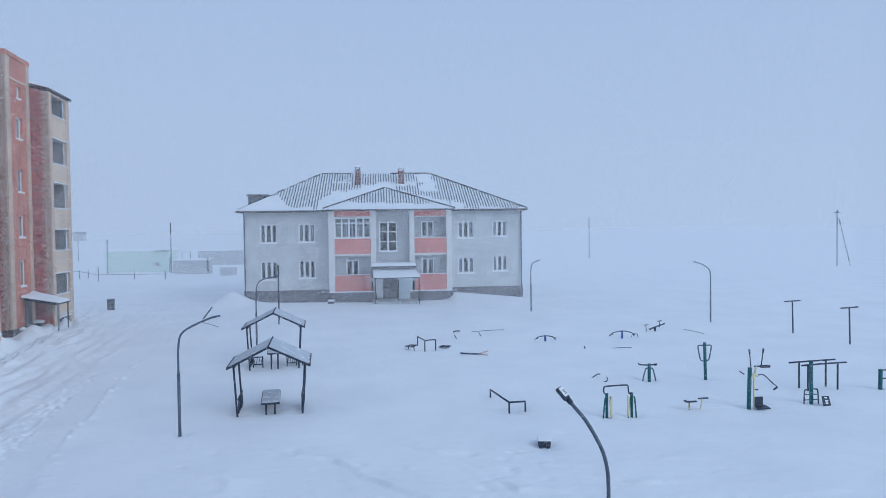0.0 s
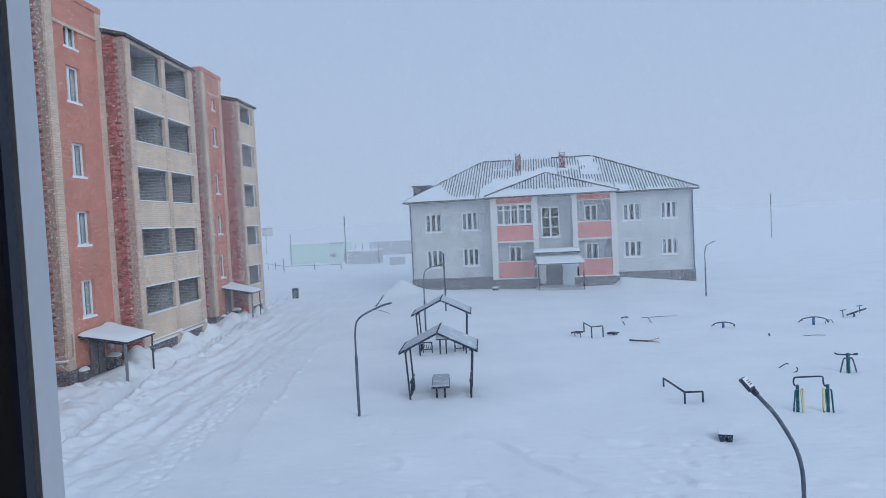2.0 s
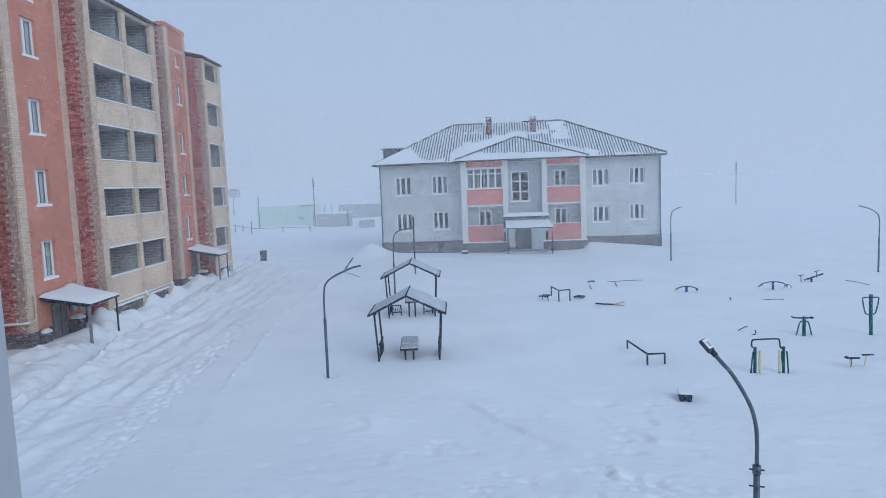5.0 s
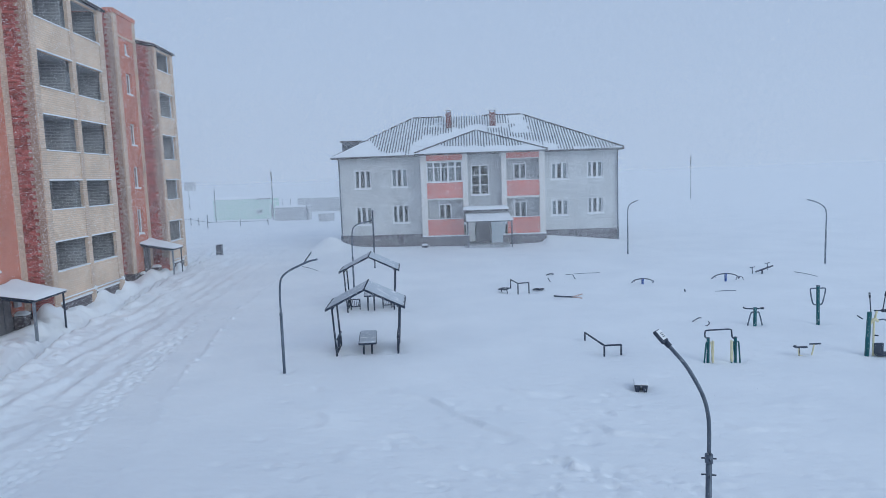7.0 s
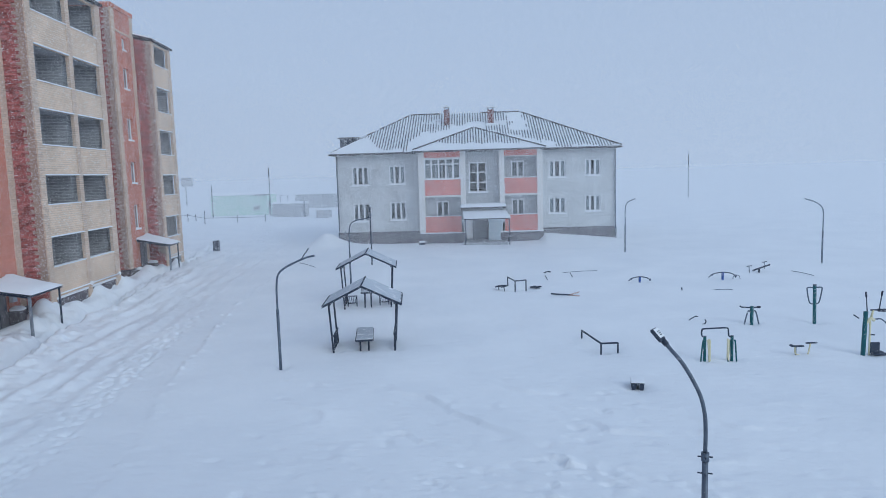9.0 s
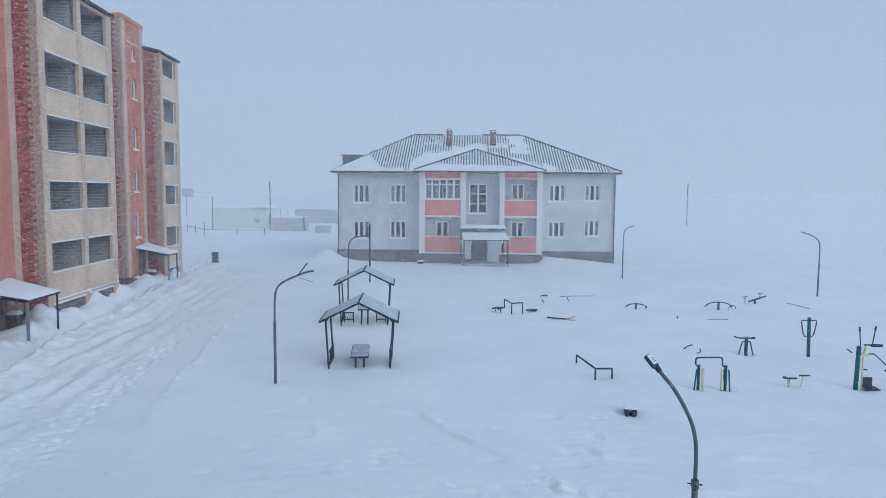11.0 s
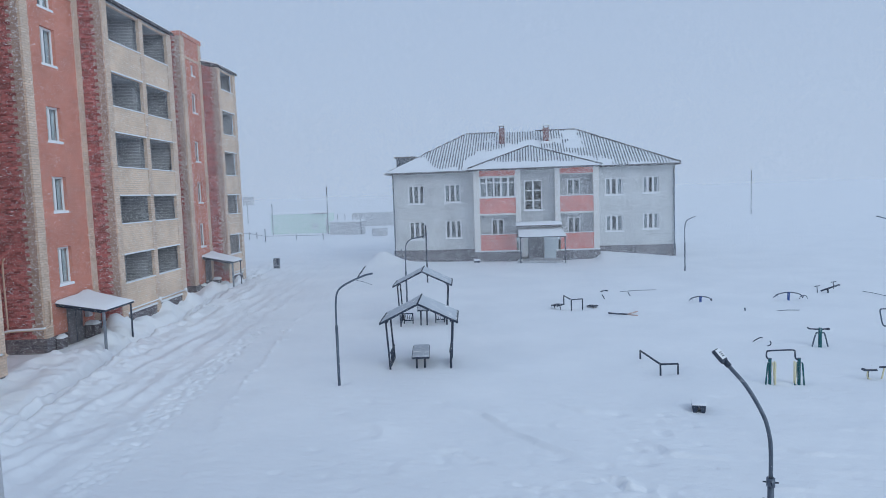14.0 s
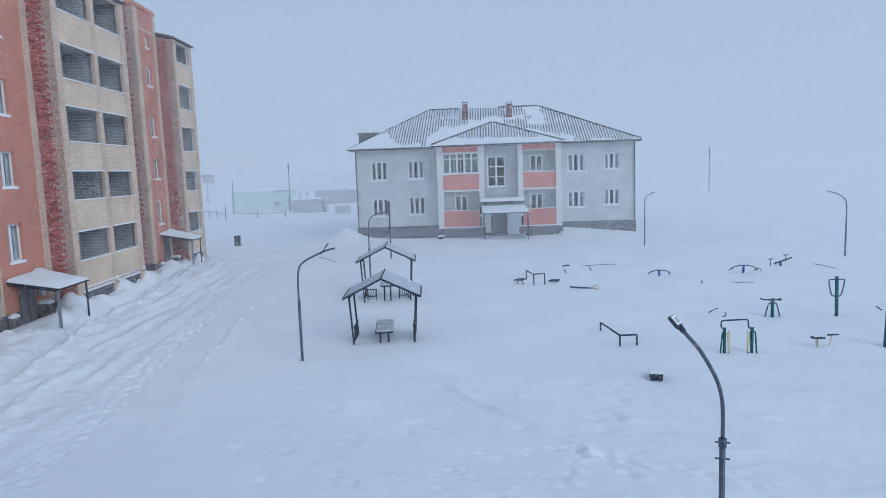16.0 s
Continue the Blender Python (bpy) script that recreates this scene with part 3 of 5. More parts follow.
def split_bricks(x0, x1, y, z0, z1, seed):
    """Split-faced facing bricks laid in courses on the side wall y, some holding a lip of snow."""
    r = random.Random(seed)
    wall, caps = bmesh.new(), bmesh.new()
    z, k = z0, 0
    while z < z1 - 0.05:
        x = x0 - (0.13 if k % 2 else 0.0)
        while x < x1 - 0.05:
            a, b = max(x, x0) + 0.005, min(x + 0.255, x1)
            out = r.uniform(0.004, 0.03)
            if b - a > 0.05:
                box(wall, a, b, y - out, y, z + 0.006, z + 0.082)
                if r.random() < 0.12:
                    c = a + r.uniform(0, 0.4) * (b - a)
                    box(caps, c, min(b, c + r.uniform(0.03, 0.13)), y - out - 0.004, y - 0.002, z + 0.074 - r.uniform(0, 0.02), z + 0.086)
            x += 0.26
        z, k = z + 0.086, k + 1
    tagged(part("brick_facing", wall, SPLIT, block, "rough dark red split-faced bricks"), kind="stuff")
    tagged(part("brick_snow", caps, SNOW_CAP, block, "flecks of snow on brick edges"), kind="stuff")


def loggia_block(y0, posts, top):
    """A projecting stack of loggias. posts: (y, width) of the piers on the front; front plane x = 0."""
    y1 = posts[-1][0] + posts[-1][1]
    depth = 3.0
    for a, w in posts:
        bm = bmesh.new()
        box(bm, -0.16 if a > y0 + 0.1 else -0.058, 0.0, a, a + w, 0.2, top)
        part("pier", bm, QUOIN, block, "buff brick pier")
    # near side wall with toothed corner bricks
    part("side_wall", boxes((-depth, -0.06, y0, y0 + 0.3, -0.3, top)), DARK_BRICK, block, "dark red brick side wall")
    bm = bmesh.new()
    toothed(bm, -0.06, y0 - 0.012, 1.2, top)
    split_bricks(-2.9, -0.36, y0, 0.75, top - 0.02, int(y0 * 10))
    part("quoin", bm, TOOTH, block, "brown toothed corner bricks")
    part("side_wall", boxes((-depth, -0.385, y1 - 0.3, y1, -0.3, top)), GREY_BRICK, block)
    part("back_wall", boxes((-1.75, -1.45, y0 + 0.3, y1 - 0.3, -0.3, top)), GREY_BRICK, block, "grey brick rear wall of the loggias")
    part("plinth", boxes((-0.9, -0.06, y0 + 0.02, y1 - 0.02, -0.4, 0.72)), PLINTH, block, "dark stone plinth with clinging snow")
    for (a, w), (b, _) in zip(posts, posts[1:]):
        c = a + w
        low = 0.85
        for z0, z1 in FLOORS:
            if z0 > top:
                continue
            part("parapet", boxes((-0.17, -0.035, c, b, low, z0)), BUFF, block, "cream brick loggia parapet")
            bm = bmesh.new()
            soft_box(bm, -0.22, 0.03, c, b, z0, z0 + 0.05, 0.02)
            part("parapet_snow", bm, SNOW_CAP, block, "line of snow on the parapet")
            bm = bmesh.new()
            soft_box(bm, -0.30, 0.02, c, b, low - 0.1, low, 0.03) if low < 1 else soft_box(bm, -0.04, 0.05, c, b, low, low + 0.06, 0.02)
            part("ledge", bm, SNOW_CAP, block, "snow on the floor ledge")
            part("floor_slab", boxes((-1.45, -0.27, c, b, low - 0.02, low + 0.16)), CONCRETE, block)
            low = z1
        part("soffit", boxes((-1.45, -0.02, c, b, top - 0.06, top - 0.004)), CONCRETE, block, "pale loggia ceiling")
        part("lintel", boxes((-0.17, -0.035, c, b, top - 0.14, top - 0.07)), BUFF, block)
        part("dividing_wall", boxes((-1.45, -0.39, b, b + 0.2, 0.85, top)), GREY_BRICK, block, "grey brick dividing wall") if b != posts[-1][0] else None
        # balcony doors set in the rear wall
        for z0, z1 in FLOORS:
            part("balcony_door", boxes((-1.45, -1.41, c + 0.35, c + 1.05, z0 - 1.0, z0 + 1.05)), LOGGIA, block)
    # roof: shallow slab with dark edge and snow
    bm = bmesh.new()
    v = [bm.verts.new(p) for p in ((0.14, y0 - 0.12, top), (0.14, y1 + 0.12, top), (-4.0, y1 + 0.12, top + 1.0), (-4.0, y0 - 0.12, top + 1.0),
                                   (0.14, y0 - 0.12, top + 0.14), (0.14, y1 + 0.12, top + 0.14), (-4.0, y1 + 0.12, top + 1.14), (-4.0, y0 - 0.12, top + 1.14))]
    for f in ((0, 3, 2, 1), (4, 5, 6, 7), (0, 1, 5, 4), (1, 2, 6, 5), (2, 3, 7, 6), (3, 0, 4, 7)):
        bm.faces.new([v[i] for i in f])
    part("roof", bm, ROOF_FELT, block, "dark sheet roof edge")
    bm = bmesh.new()
    v = [bm.verts.new(p) for p in ((0.08, y0 - 0.08, top + 0.15), (0.08, y1 + 0.08, top + 0.15), (-3.9, y1 + 0.15, top + 1.14), (-3.9, y0 - 0.15, top + 1.14),
                                   (0.0, y0 - 0.06, top + 0.26), (0.0, y1 + 0.06, top + 0.26), (-3.9, y1 + 0.1, top + 1.26), (-3.9, y0 - 0.1, top + 1.26))]
    for f in ((0, 3, 2, 1), (4, 5, 6, 7), (0, 1, 5, 4), (1, 2, 6, 5), (2, 3, 7, 6), (3, 0, 4, 7)):
        bm.faces.new([v[i] for i in f])
    part("roof_snow", bm, SNOW_CAP, block, "snow lying on the roof")
    # gable cheek under the slope
    bm = bmesh.new()
    v = [bm.verts.new(p) for p in ((-0.4, y0 + 0.02, top), (-4.0, y0 + 0.02, top), (-4.0, y0 + 0.02, top + 1.0), (-0.4, y0 + 0.22, top), (-4.0, y0 + 0.22, top), (-4.0, y0 + 0.22, top + 1.0))]
    for f in ((0, 2, 1), (3, 4, 5), (0, 1, 4, 3), (1, 2, 5, 4), (2, 0, 3, 5)):
        bm.faces.new([v[i] for i in f])
    part("gable_cheek", bm, DARK_BRICK, block)
    # gas pipe and snow beads at the foot
    run = part("gas_pipe", bars(0.035, [(0.06, y0 + 0.5, 0.95), (0.06, y1 - 0.2, 0.95)]), PIPE_YELLOW, block, "ochre gas pipe along the plinth")
    part("pipe_snow", bars(0.04, [(0.065, y0 + 0.55, 0.985), (0.065, y1 - 0.3, 0.985)], n=6), SNOW_CAP, run, "snow along the pipe")


def stair_tower(y0, y1, wins, top):
    holes = [(a, b, z0, z1) for a, b, z0, z1 in wins]
    bm = bmesh.new()
    wall_with_holes(bm, 1, y0 + 0.5, y1 - 0.45, 0.62, top - 0.25, TOWER - 0.4, TOWER, holes)
    part("tower_wall", bm, RED_BRICK, block, "orange-red brick stair tower")
    for a, b in ((y0, y0 + 0.5), (y1 - 0.45, y1)):
        part("corner_strip", boxes((TOWER - 0.06, TOWER + 0.03, a, b, 0.62, top - 0.25)), QUOIN, block, "buff brick corner strip")
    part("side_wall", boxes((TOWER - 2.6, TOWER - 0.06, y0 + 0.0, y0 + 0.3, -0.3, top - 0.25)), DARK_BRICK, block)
    bm = bmesh.new()
    toothed(bm, TOWER - 0.06, y0 - 0.012, 0.65, top - 0.3)
    split_bricks(TOWER - 2.5, TOWER - 0.36, y0, 0.64, top - 0.27, int(y0 * 10))
    for a, b in ((y0 + 0.31, y0 + 0.35), (y1 - 0.35, y1 - 0.31)):
        part("inner_lining", boxes((TOWER - 2.4, TOWER - 0.42, a, b, 0.64, top - 0.25)), INTERIOR, block, "pale inner plaster")
    part("quoin", bm, TOOTH, block)
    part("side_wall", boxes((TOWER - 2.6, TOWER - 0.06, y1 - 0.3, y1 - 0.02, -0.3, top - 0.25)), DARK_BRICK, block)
    part("tower_plinth", boxes((TOWER - 2.6, TOWER + 0.05, y0 - 0.05, y1 + 0.03, -0.6, 0.62)), PLINTH, block, "stone plinth")
    part("parapet_wall", boxes((TOWER - 2.6, TOWER + 0.06, y0 - 0.04, y1 + 0.04, top - 0.25, top)), RED_BRICK, block, "brick tower parapet")
    part("cornice", boxes((TOWER, TOWER + 0.07, y0 + 0.5, y1 - 0.45, top - 1.55, top - 1.43)), QUOIN, block)
    part("tower_back", boxes((TOWER - 2.6, TOWER - 2.4, y0 + 0.3, y1 - 0.3, 0.9, top - 0.25)), INTERIOR, block)
    for a, b, z0, z1 in wins:
        window(block, pose(TOWER - 0.14, (a + b) / 2, z0, 0, 0, 90), b - a, z1 - z0, (-0.12,) if z1 - z0 > 1 else (0.0,), (), drawn=0.3)


def porch(y0, y1, front, z, zf, d0, d1):
    """Entrance canopy on two posts, falling from z at the wall to zf at the front, humped with snow; a steel door between d0 and d1."""
    wall = TOWER + 0.06
    can = part("canopy", slab([(wall, y0, z), (front, y0, zf), (front, y1, zf), (wall, y1, z)], 0.08), STEEL_DARK, block, "steel porch canopy")
    bm = bmesh.new()
    n = 13
    rows = []
    for i in range(n):
        for j in range(n):
            u, v = i / (n - 1), j / (n - 1)
            edge = min(u * 0.6 + 0.05, 1 - u, v, 1 - v) * 2
            x = wall + (front + 0.05 - wall) * u
            y = y0 - 0.05 + (y1 - y0 + 0.1) * v
            crest = 0.14 * math.exp(-(u / 0.16) ** 2 - ((v - 0.86) / 0.1) ** 2)
            body = min(1.0, max(edge, 0) * 4) ** 0.5
            rows.append(bm.verts.new((x, y, z + (zf - z) * u + 0.01 + body * (0.10 + 0.16 * (1 - u) * (0.4 + 0.6 * v) + crest) + 0.05 * body * float(vnoise(x * 2, y * 2, 1.0)))))
    for i in range(n - 1):
        for j in range(n - 1):
            f = bm.faces.new((rows[i * n + j], rows[(i + 1) * n + j], rows[(i + 1) * n + j + 1], rows[i * n + j + 1]))
            f.smooth = True
    part("canopy_snow", bm, SNOW_CAP, can, "thick snow on the canopy")
    part("post", boxes((front - 0.14, front - 0.05, y0 + 0.02, y0 + 0.11, -0.6, zf - 0.07)), STEEL_GREY, can, "grey square post")
    part("post", bars(0.04, [(front - 0.1, y1 - 0.1, -0.6), (front - 0.1, y1 - 0.1, zf - 0.07)]), STEEL_DARK, can)
    for y in (y0 + 0.07, y1 - 0.1):
        part("beam", bars(0.03, [(wall, y, z - 0.13), (front - 0.1, y, zf - 0.11)]), STEEL_DARK, can)
    door = part("entrance_door", boxes((TOWER + 0.05, TOWER + 0.11, d0, d1, -0.4, z - 0.15)), DOOR_DARK, block, "dark steel entrance door")
    part("door_leaf_seam", boxes((TOWER + 0.11, TOWER + 0.125, (d0 + d1) / 2 - 0.01, (d0 + d1) / 2 + 0.01, -0.4, z - 0.2)), STEEL_DARK, door)
    part("handle", bars(0.018, [(TOWER + 0.11, d1 - 0.2, 0.75), (TOWER + 0.17, d1 - 0.2, 0.75), (TOWER + 0.17, d1 - 0.2, 0.95)], n=6), STEEL_GALV, door, "steel pull handle")
    for a, b, h, out in ((d0 - 0.95, d0 - 0.5, 0.5, 0.32), (d1 + 0.15, d1 + 0.6, 0.66, 0.55)):
        bm = bmesh.new()
        soft_box(bm, TOWER + 0.06, TOWER + out, a, b, -0.4, h, 0.04)
        cheek = part("stoop_wall", bm, PLINTH, block, "stone cheek of the steps")
        bm = bmesh.new()
        soft_box(bm, TOWER + 0.06, TOWER + out + 0.04, a - 0.03, b + 0.03, h, h + 0.16, 0.09)
        part("stoop_snow", bm, SNOW_CAP, cheek, "cap of snow")


loggia_block(-15.4, ((-15.4, 0.45), (-12.2, 0.45), (-8.95, 0.45)), 14.95)
loggia_block(-0.42, ((-0.42, 0.45), (3.1, 0.4), (6.27, 0.6)), 15.12)
loggia_block(14.1, ((14.1, 0.42), (16.95, 0.55)), 14.75)
stair_tower(-4.55, -0.44, [(-3.3, -2.3, 2.62, 4.2), (-3.3, -2.3, 5.68, 7.16), (-3.3, -2.3, 8.6, 10.05), (-3.3, -2.3, 11.75, 13.28), (-3.3, -2.3, 14.05, 15.0)], 16.4)
stair_tower(10.9, 14.08, [(12.2, 13.05, 2.98, 4.5), (12.2, 13.05, 5.84, 7.16), (12.2, 13.05, 8.49, 9.81), (12.2, 13.05, 11.6, 12.85), (12.3, 12.95, 13.95, 14.65)], 16.4)
for a, b in ((-8.5, -4.55), (6.87, 10.9)):
    part("recess_wall", boxes((-3.3, -3.0, a, b, -0.3, 15.6)), RED_BRICK, block, "red brick wall of the recess")
part("rear_wall", boxes((-13.0, -12.7, -15.4, 17.5, -0.3, 15.6)), RED_BRICK, block)
part("end_wall", boxes((-12.7, -3.0, 17.2, 17.5, -0.3, 15.6)), RED_BRICK, block)
part("end_wall", boxes((-12.7, -3.0, -15.4, -15.1, -0.3, 15.6)), RED_BRICK, block)
part("main_roof", boxes((-13.2, -3.0, -15.6, 17.7, 15.6, 15.9)), ROOF_FELT, block, "flat roof")
porch(-3.85, -1.4, 1.0, 1.95, 1.60, -3.1, -2.05)
porch(12.0, 13.75, 1.0, 2.36, 1.96, 12.5, 13.4)
meter = part("meter_cabinet", boxes((TOWER + 0.05, TOWER + 0.22, -1.75, -1.45, 1.0, 1.5)), PROFILE, block, "small pale meter cabinet")
part("conduit", bars(0.02, [(TOWER + 0.1, -1.6, 1.5), (TOWER + 0.1, -1.6, 1.95)], n=6), PIPE_YELLOW, meter)
gas = part("gas_pipe", bars(0.04, curve_pts([(-3.0, -4.72, 0.82), (-2.4, -4.72, 0.98), (TOWER - 0.1, -4.70, 1.02), (TOWER + 0.10, -4.60, 1.06), (TOWER + 0.13, -4.40, 1.12), (TOWER + 0.13, -4.3, 1.25), (TOWER + 0.13, -4.28, 1.9), (TOWER + 0.10, -4.28, 2.1)], 4)), PIPE_YELLOW, block, "ochre gas pipe round the tower corner")
part("pipe_snow", bars(0.045, curve_pts([(-2.9, -4.73, 0.87), (-2.4, -4.73, 1.02), (TOWER - 0.1, -4.71, 1.06), (TOWER + 0.08, -4.62, 1.09)], 4)), SNOW_CAP, gas, "snow along the pipe")
part("gas_pipe", bars(0.032, curve_pts([(-2.55, -4.64, 0.95), (-2.55, -4.64, 3.6), (-2.45, -4.62, 3.9)], 3)), PIPE_YELLOW, block)
part("gas_pipe", bars(0.04, [(0.1, -8.6, 0.9), (-0.2, -8.4, 1.0), (-2.9, -7.8, 1.0)]), PIPE_YELLOW, block)
for y in (3.25, 6.5):
    bm = bmesh.new()
    bmesh.ops.create_icosphere(bm, subdivisions=2, radius=0.09, matrix=pose(0.08, y, 0.99) @ Matrix.Diagonal((1, 1, 1.3, 1)))
    part("pipe_snow", bm, SNOW_CAP, block, "clump of snow on the pipe")

# ---- the two-storey house ----
house = thing("apartment_house", pose(0.6, 53.34, 0), "two-storey grey brick house with salmon balconies and hipped roof", "house")
WT = 7.55
bm = bmesh.new()
holes = []
for x, w, zs in ((-9.1, 1.33, ((2.24, 3.7), (5.12, 6.6))), (-6.16, 1.3, ((2.3, 3.74), (5.15, 6.62))),
                 (6.43, 1.33, ((2.5, 3.78), (5.33, 6.68))), (9.19, 1.2, ((2.62, 3.89), (5.4, 6.7)))):
    for z0, z1 in zs:
        holes.append((x - w / 2, x + w / 2, z0, z1))
left = [h for h in holes if h[0] < 0]
right = [h for h in holes if h[0] > 0]
wall_with_holes(bm, 0, -11.0, -4.4, 1.4, WT, 0, 0.4, left)
part("wall", bm, SILICATE, house, "pale grey brick wall")
bm = bmesh.new()
wall_with_holes(bm, 0, 5.2, 11.0, 1.4, WT, 0, 0.4, right)
part("wall", bm, SILICATE, house)
for x0, x1 in ((-11.0, -10.6), (10.6, 11.0)):
    part("wall", boxes((x0, x1, 0.4, 11.6, 1.4, WT)), SILICATE, house)
part("wall", boxes((-11.0, 11.0, 11.6, 12.0, 1.4, WT)), SILICATE, house)
part("ceiling_slab", boxes((-10.6, 10.6, 0.4, 11.6, WT - 0.25, WT - 0.05)), INTERIOR, house)
part("floor_slab", boxes((-10.6, 10.6, 0.45, 11.6, 4.1, 4.3)), INTERIOR, house)
part("ground_slab", boxes((-10.6, 10.6, 0.45, 11.6, 1.0, 1.14)), INTERIOR, house)
for x0, x1 in ((-11.03, -4.4), (5.2, 11.03)):
    part("plinth", boxes((x0, x1, -0.05, 0.4, -0.3, 1.4)), PLINTH, house, "dark stone plinth")
part("plinth", boxes((-11.03, -10.7, 0.4, 12.03, -0.3, 1.4)), PLINTH, house)
part("plinth", boxes((10.7, 11.03, 0.4, 12.03, -0.3, 1.4)), PLINTH, house)
for k, (a, b, z0, z1) in enumerate(holes):
    window(house, pose((a + b) / 2, 0.1, z0), b - a, z1 - z0, (-0.17, 0.17), (), bar=0.105, drawn=(0.1, 0.12, 0.08, 0.26, 0.28, 0.32, 0.32, 0.28)[k])
part("drain_pipe", bars(0.05, [(10.92, -0.1, 0.5), (10.92, -0.1, WT - 0.1)]), STEEL_GALV, house)
part("drain_pipe", bars(0.05, [(-10.92, -0.1, 0.5), (-10.92, -0.1, WT - 0.1)]), STEEL_GALV, house)

F = -0.95
PX = ((-4.4, -3.95), (-1.15, -0.75), (1.87, 2.25), (4.77, 5.2))
for a, b in PX:
    foot = 1.3 if a in (-4.4, 4.77) else 3.35
    part("pilaster", boxes((a, b, F, 0.0 if a > -4 and a < 4 else 0.4, foot, WT)), PILASTER, house, "whitewashed pilaster")
for a, b in ((-4.45, -0.75), (1.87, 5.25)):
    part("plinth", boxes((a, b, F - 0.06, 0.38, -0.3, 1.22)), PLINTH, house)
    bm = bmesh.new()
    soft_box(bm, a, b, F - 0.1, F + 0.1, 1.22, 1.3, 0.03)
    part("ledge", bm, SNOW_CAP, house, "snow on the plinth ledge")
for a, b in ((-3.95, -1.15), (2.25, 4.77)):
    for z0, z1 in ((1.3, 2.55), (4.2, 5.4)):
        part("balcony_front", boxes((a, b, F + 0.06, F + 0.2, z0, z1)), SALMON, house, "salmon red balcony front")
        part("balcony_slab", boxes((a, b, F + 0.03, -0.3, z0 - 0.14, z0)), PILASTER, house)
        bm = bmesh.new()
        soft_box(bm, a, b, F + 0.0, F + 0.24, z1, z1 + 0.06, 0.02)
        part("handrail", bm, SNOW_CAP, house, "snow-capped balcony rail")
    part("fascia", boxes((a, b, F + 0.06, F + 0.2, 7.12, WT)), SALMON, house, "salmon red fascia")
    part("fascia_ledge", boxes((a, b, F + 0.03, F + 0.06, 7.05, 7.12)), PILASTER, house)
    dh = [(b - 1.95, b - 0.95, 1.3, 3.75), (b - 1.95, b - 0.95, 4.3, 6.72)]
    bm = bmesh.new()
    wall_with_holes(bm, 0, a, b, 1.3, WT, -0.3, -0.08, dh)
    part("loggia_wall", bm, LOGGIA, house, "grey brick rear wall of the balcony")
    for h0, h1, z0, z1 in dh:
        window(house, pose((h0 + h1) / 2, -0.27, z0), h1 - h0, z1 - z0, (0.0,), (0.5,), False, 0.1, 0.12)
# glazed loggia upstairs
window(house, pose(-2.55, F + 0.1, 5.46), 2.8, 1.58, (-0.3, -0.1, 0.1, 0.3), (0.72,), False, 0.09, 0.0)
# stair bay
bm = bmesh.new()
wall_with_holes(bm, 0, -0.75, 1.87, 1.22, WT, -0.45, -0.1, [(-0.5, 0.9, 4.35, 6.7), (-0.3, 2.0, 1.22, 2.9)])
part("stair_wall", bm, LOGGIA, house, "grey brick stair bay")
window(house, pose(0.2, -0.4, 4.35), 1.4, 2.35, (0.0,), (0.33, 0.66), True, 0.09, 0.0)
part("entrance_door", boxes((-0.25, 0.95, -0.3, -0.22, 0.6, 2.5)), DOOR_DARK, house, "dark entrance doorway")
part("side_panel", boxes((0.98, 2.05, -1.0, -0.94, 0.6, 2.6)), DOOR_PALE, house, "pale blue porch panel")
part("side_panel", boxes((-1.0, -0.3, -0.75, -0.7, 0.75, 2.6)), PILASTER, house, "pale porch panel")
part("step", boxes((-1.1, 2.3, -2.9, F - 0.07, -0.2, 0.62)), CONCRETE, house)
# upper canopy slab and lower sloping canopy
can = part("upper_canopy", boxes((-1.15, 2.25, -2.0, F - 0.01, 3.12, 3.26)), ROOF_FELT, house, "dark canopy slab")
bm = bmesh.new()
soft_box(bm, -1.2, 2.3, -2.05, F - 0.01, 3.26, 3.52, 0.1)
part("canopy_snow", bm, SNOW_CAP, can, "snow on the canopy")
bm = bmesh.new()
v = [bm.verts.new(p) for p in ((-1.05, -1.6, 3.02), (2.2, -1.6, 3.02), (2.55, -3.0, 2.45), (-0.95, -3.0, 2.45), (-1.05, -1.6, 3.08), (2.2, -1.6, 3.08), (2.55, -3.0, 2.52), (-0.95, -3.0, 2.52))]
for f in ((0, 1, 2, 3), (7, 6, 5, 4), (0, 4, 5, 1), (1, 5, 6, 2), (2, 6, 7, 3), (3, 7, 4, 0)):
    bm.faces.new([v[i] for i in f])
low = part("lower_canopy", bm, SNOW_CAP, house, "snow-covered sloping porch canopy")
for x in (-0.85, 2.45):
    part("post", bars(0.05, [(x, -2.9, -0.2), (x, -2.9, 2.44)]), STEEL_DARK, low)
part("beam", bars(0.04, [(-0.95, -2.95, 2.42), (2.5, -2.95, 2.42)]), STEEL_DARK, low)

# roof: four slopes, the porch gable, ribs of the roofing sheet, eaves board
EZ, RZ = 7.66, 11.0
E0, E1 = (-11.42, -0.64), (11.3, 12.6)
RIDGE = ((-5.4, 6.0, RZ), (4.0, 6.0, RZ))
corners = [(E0[0], E0[1], EZ), (E1[0], E0[1], EZ), (E1[0], E1[1], EZ), (E0[0], E1[1], EZ)]


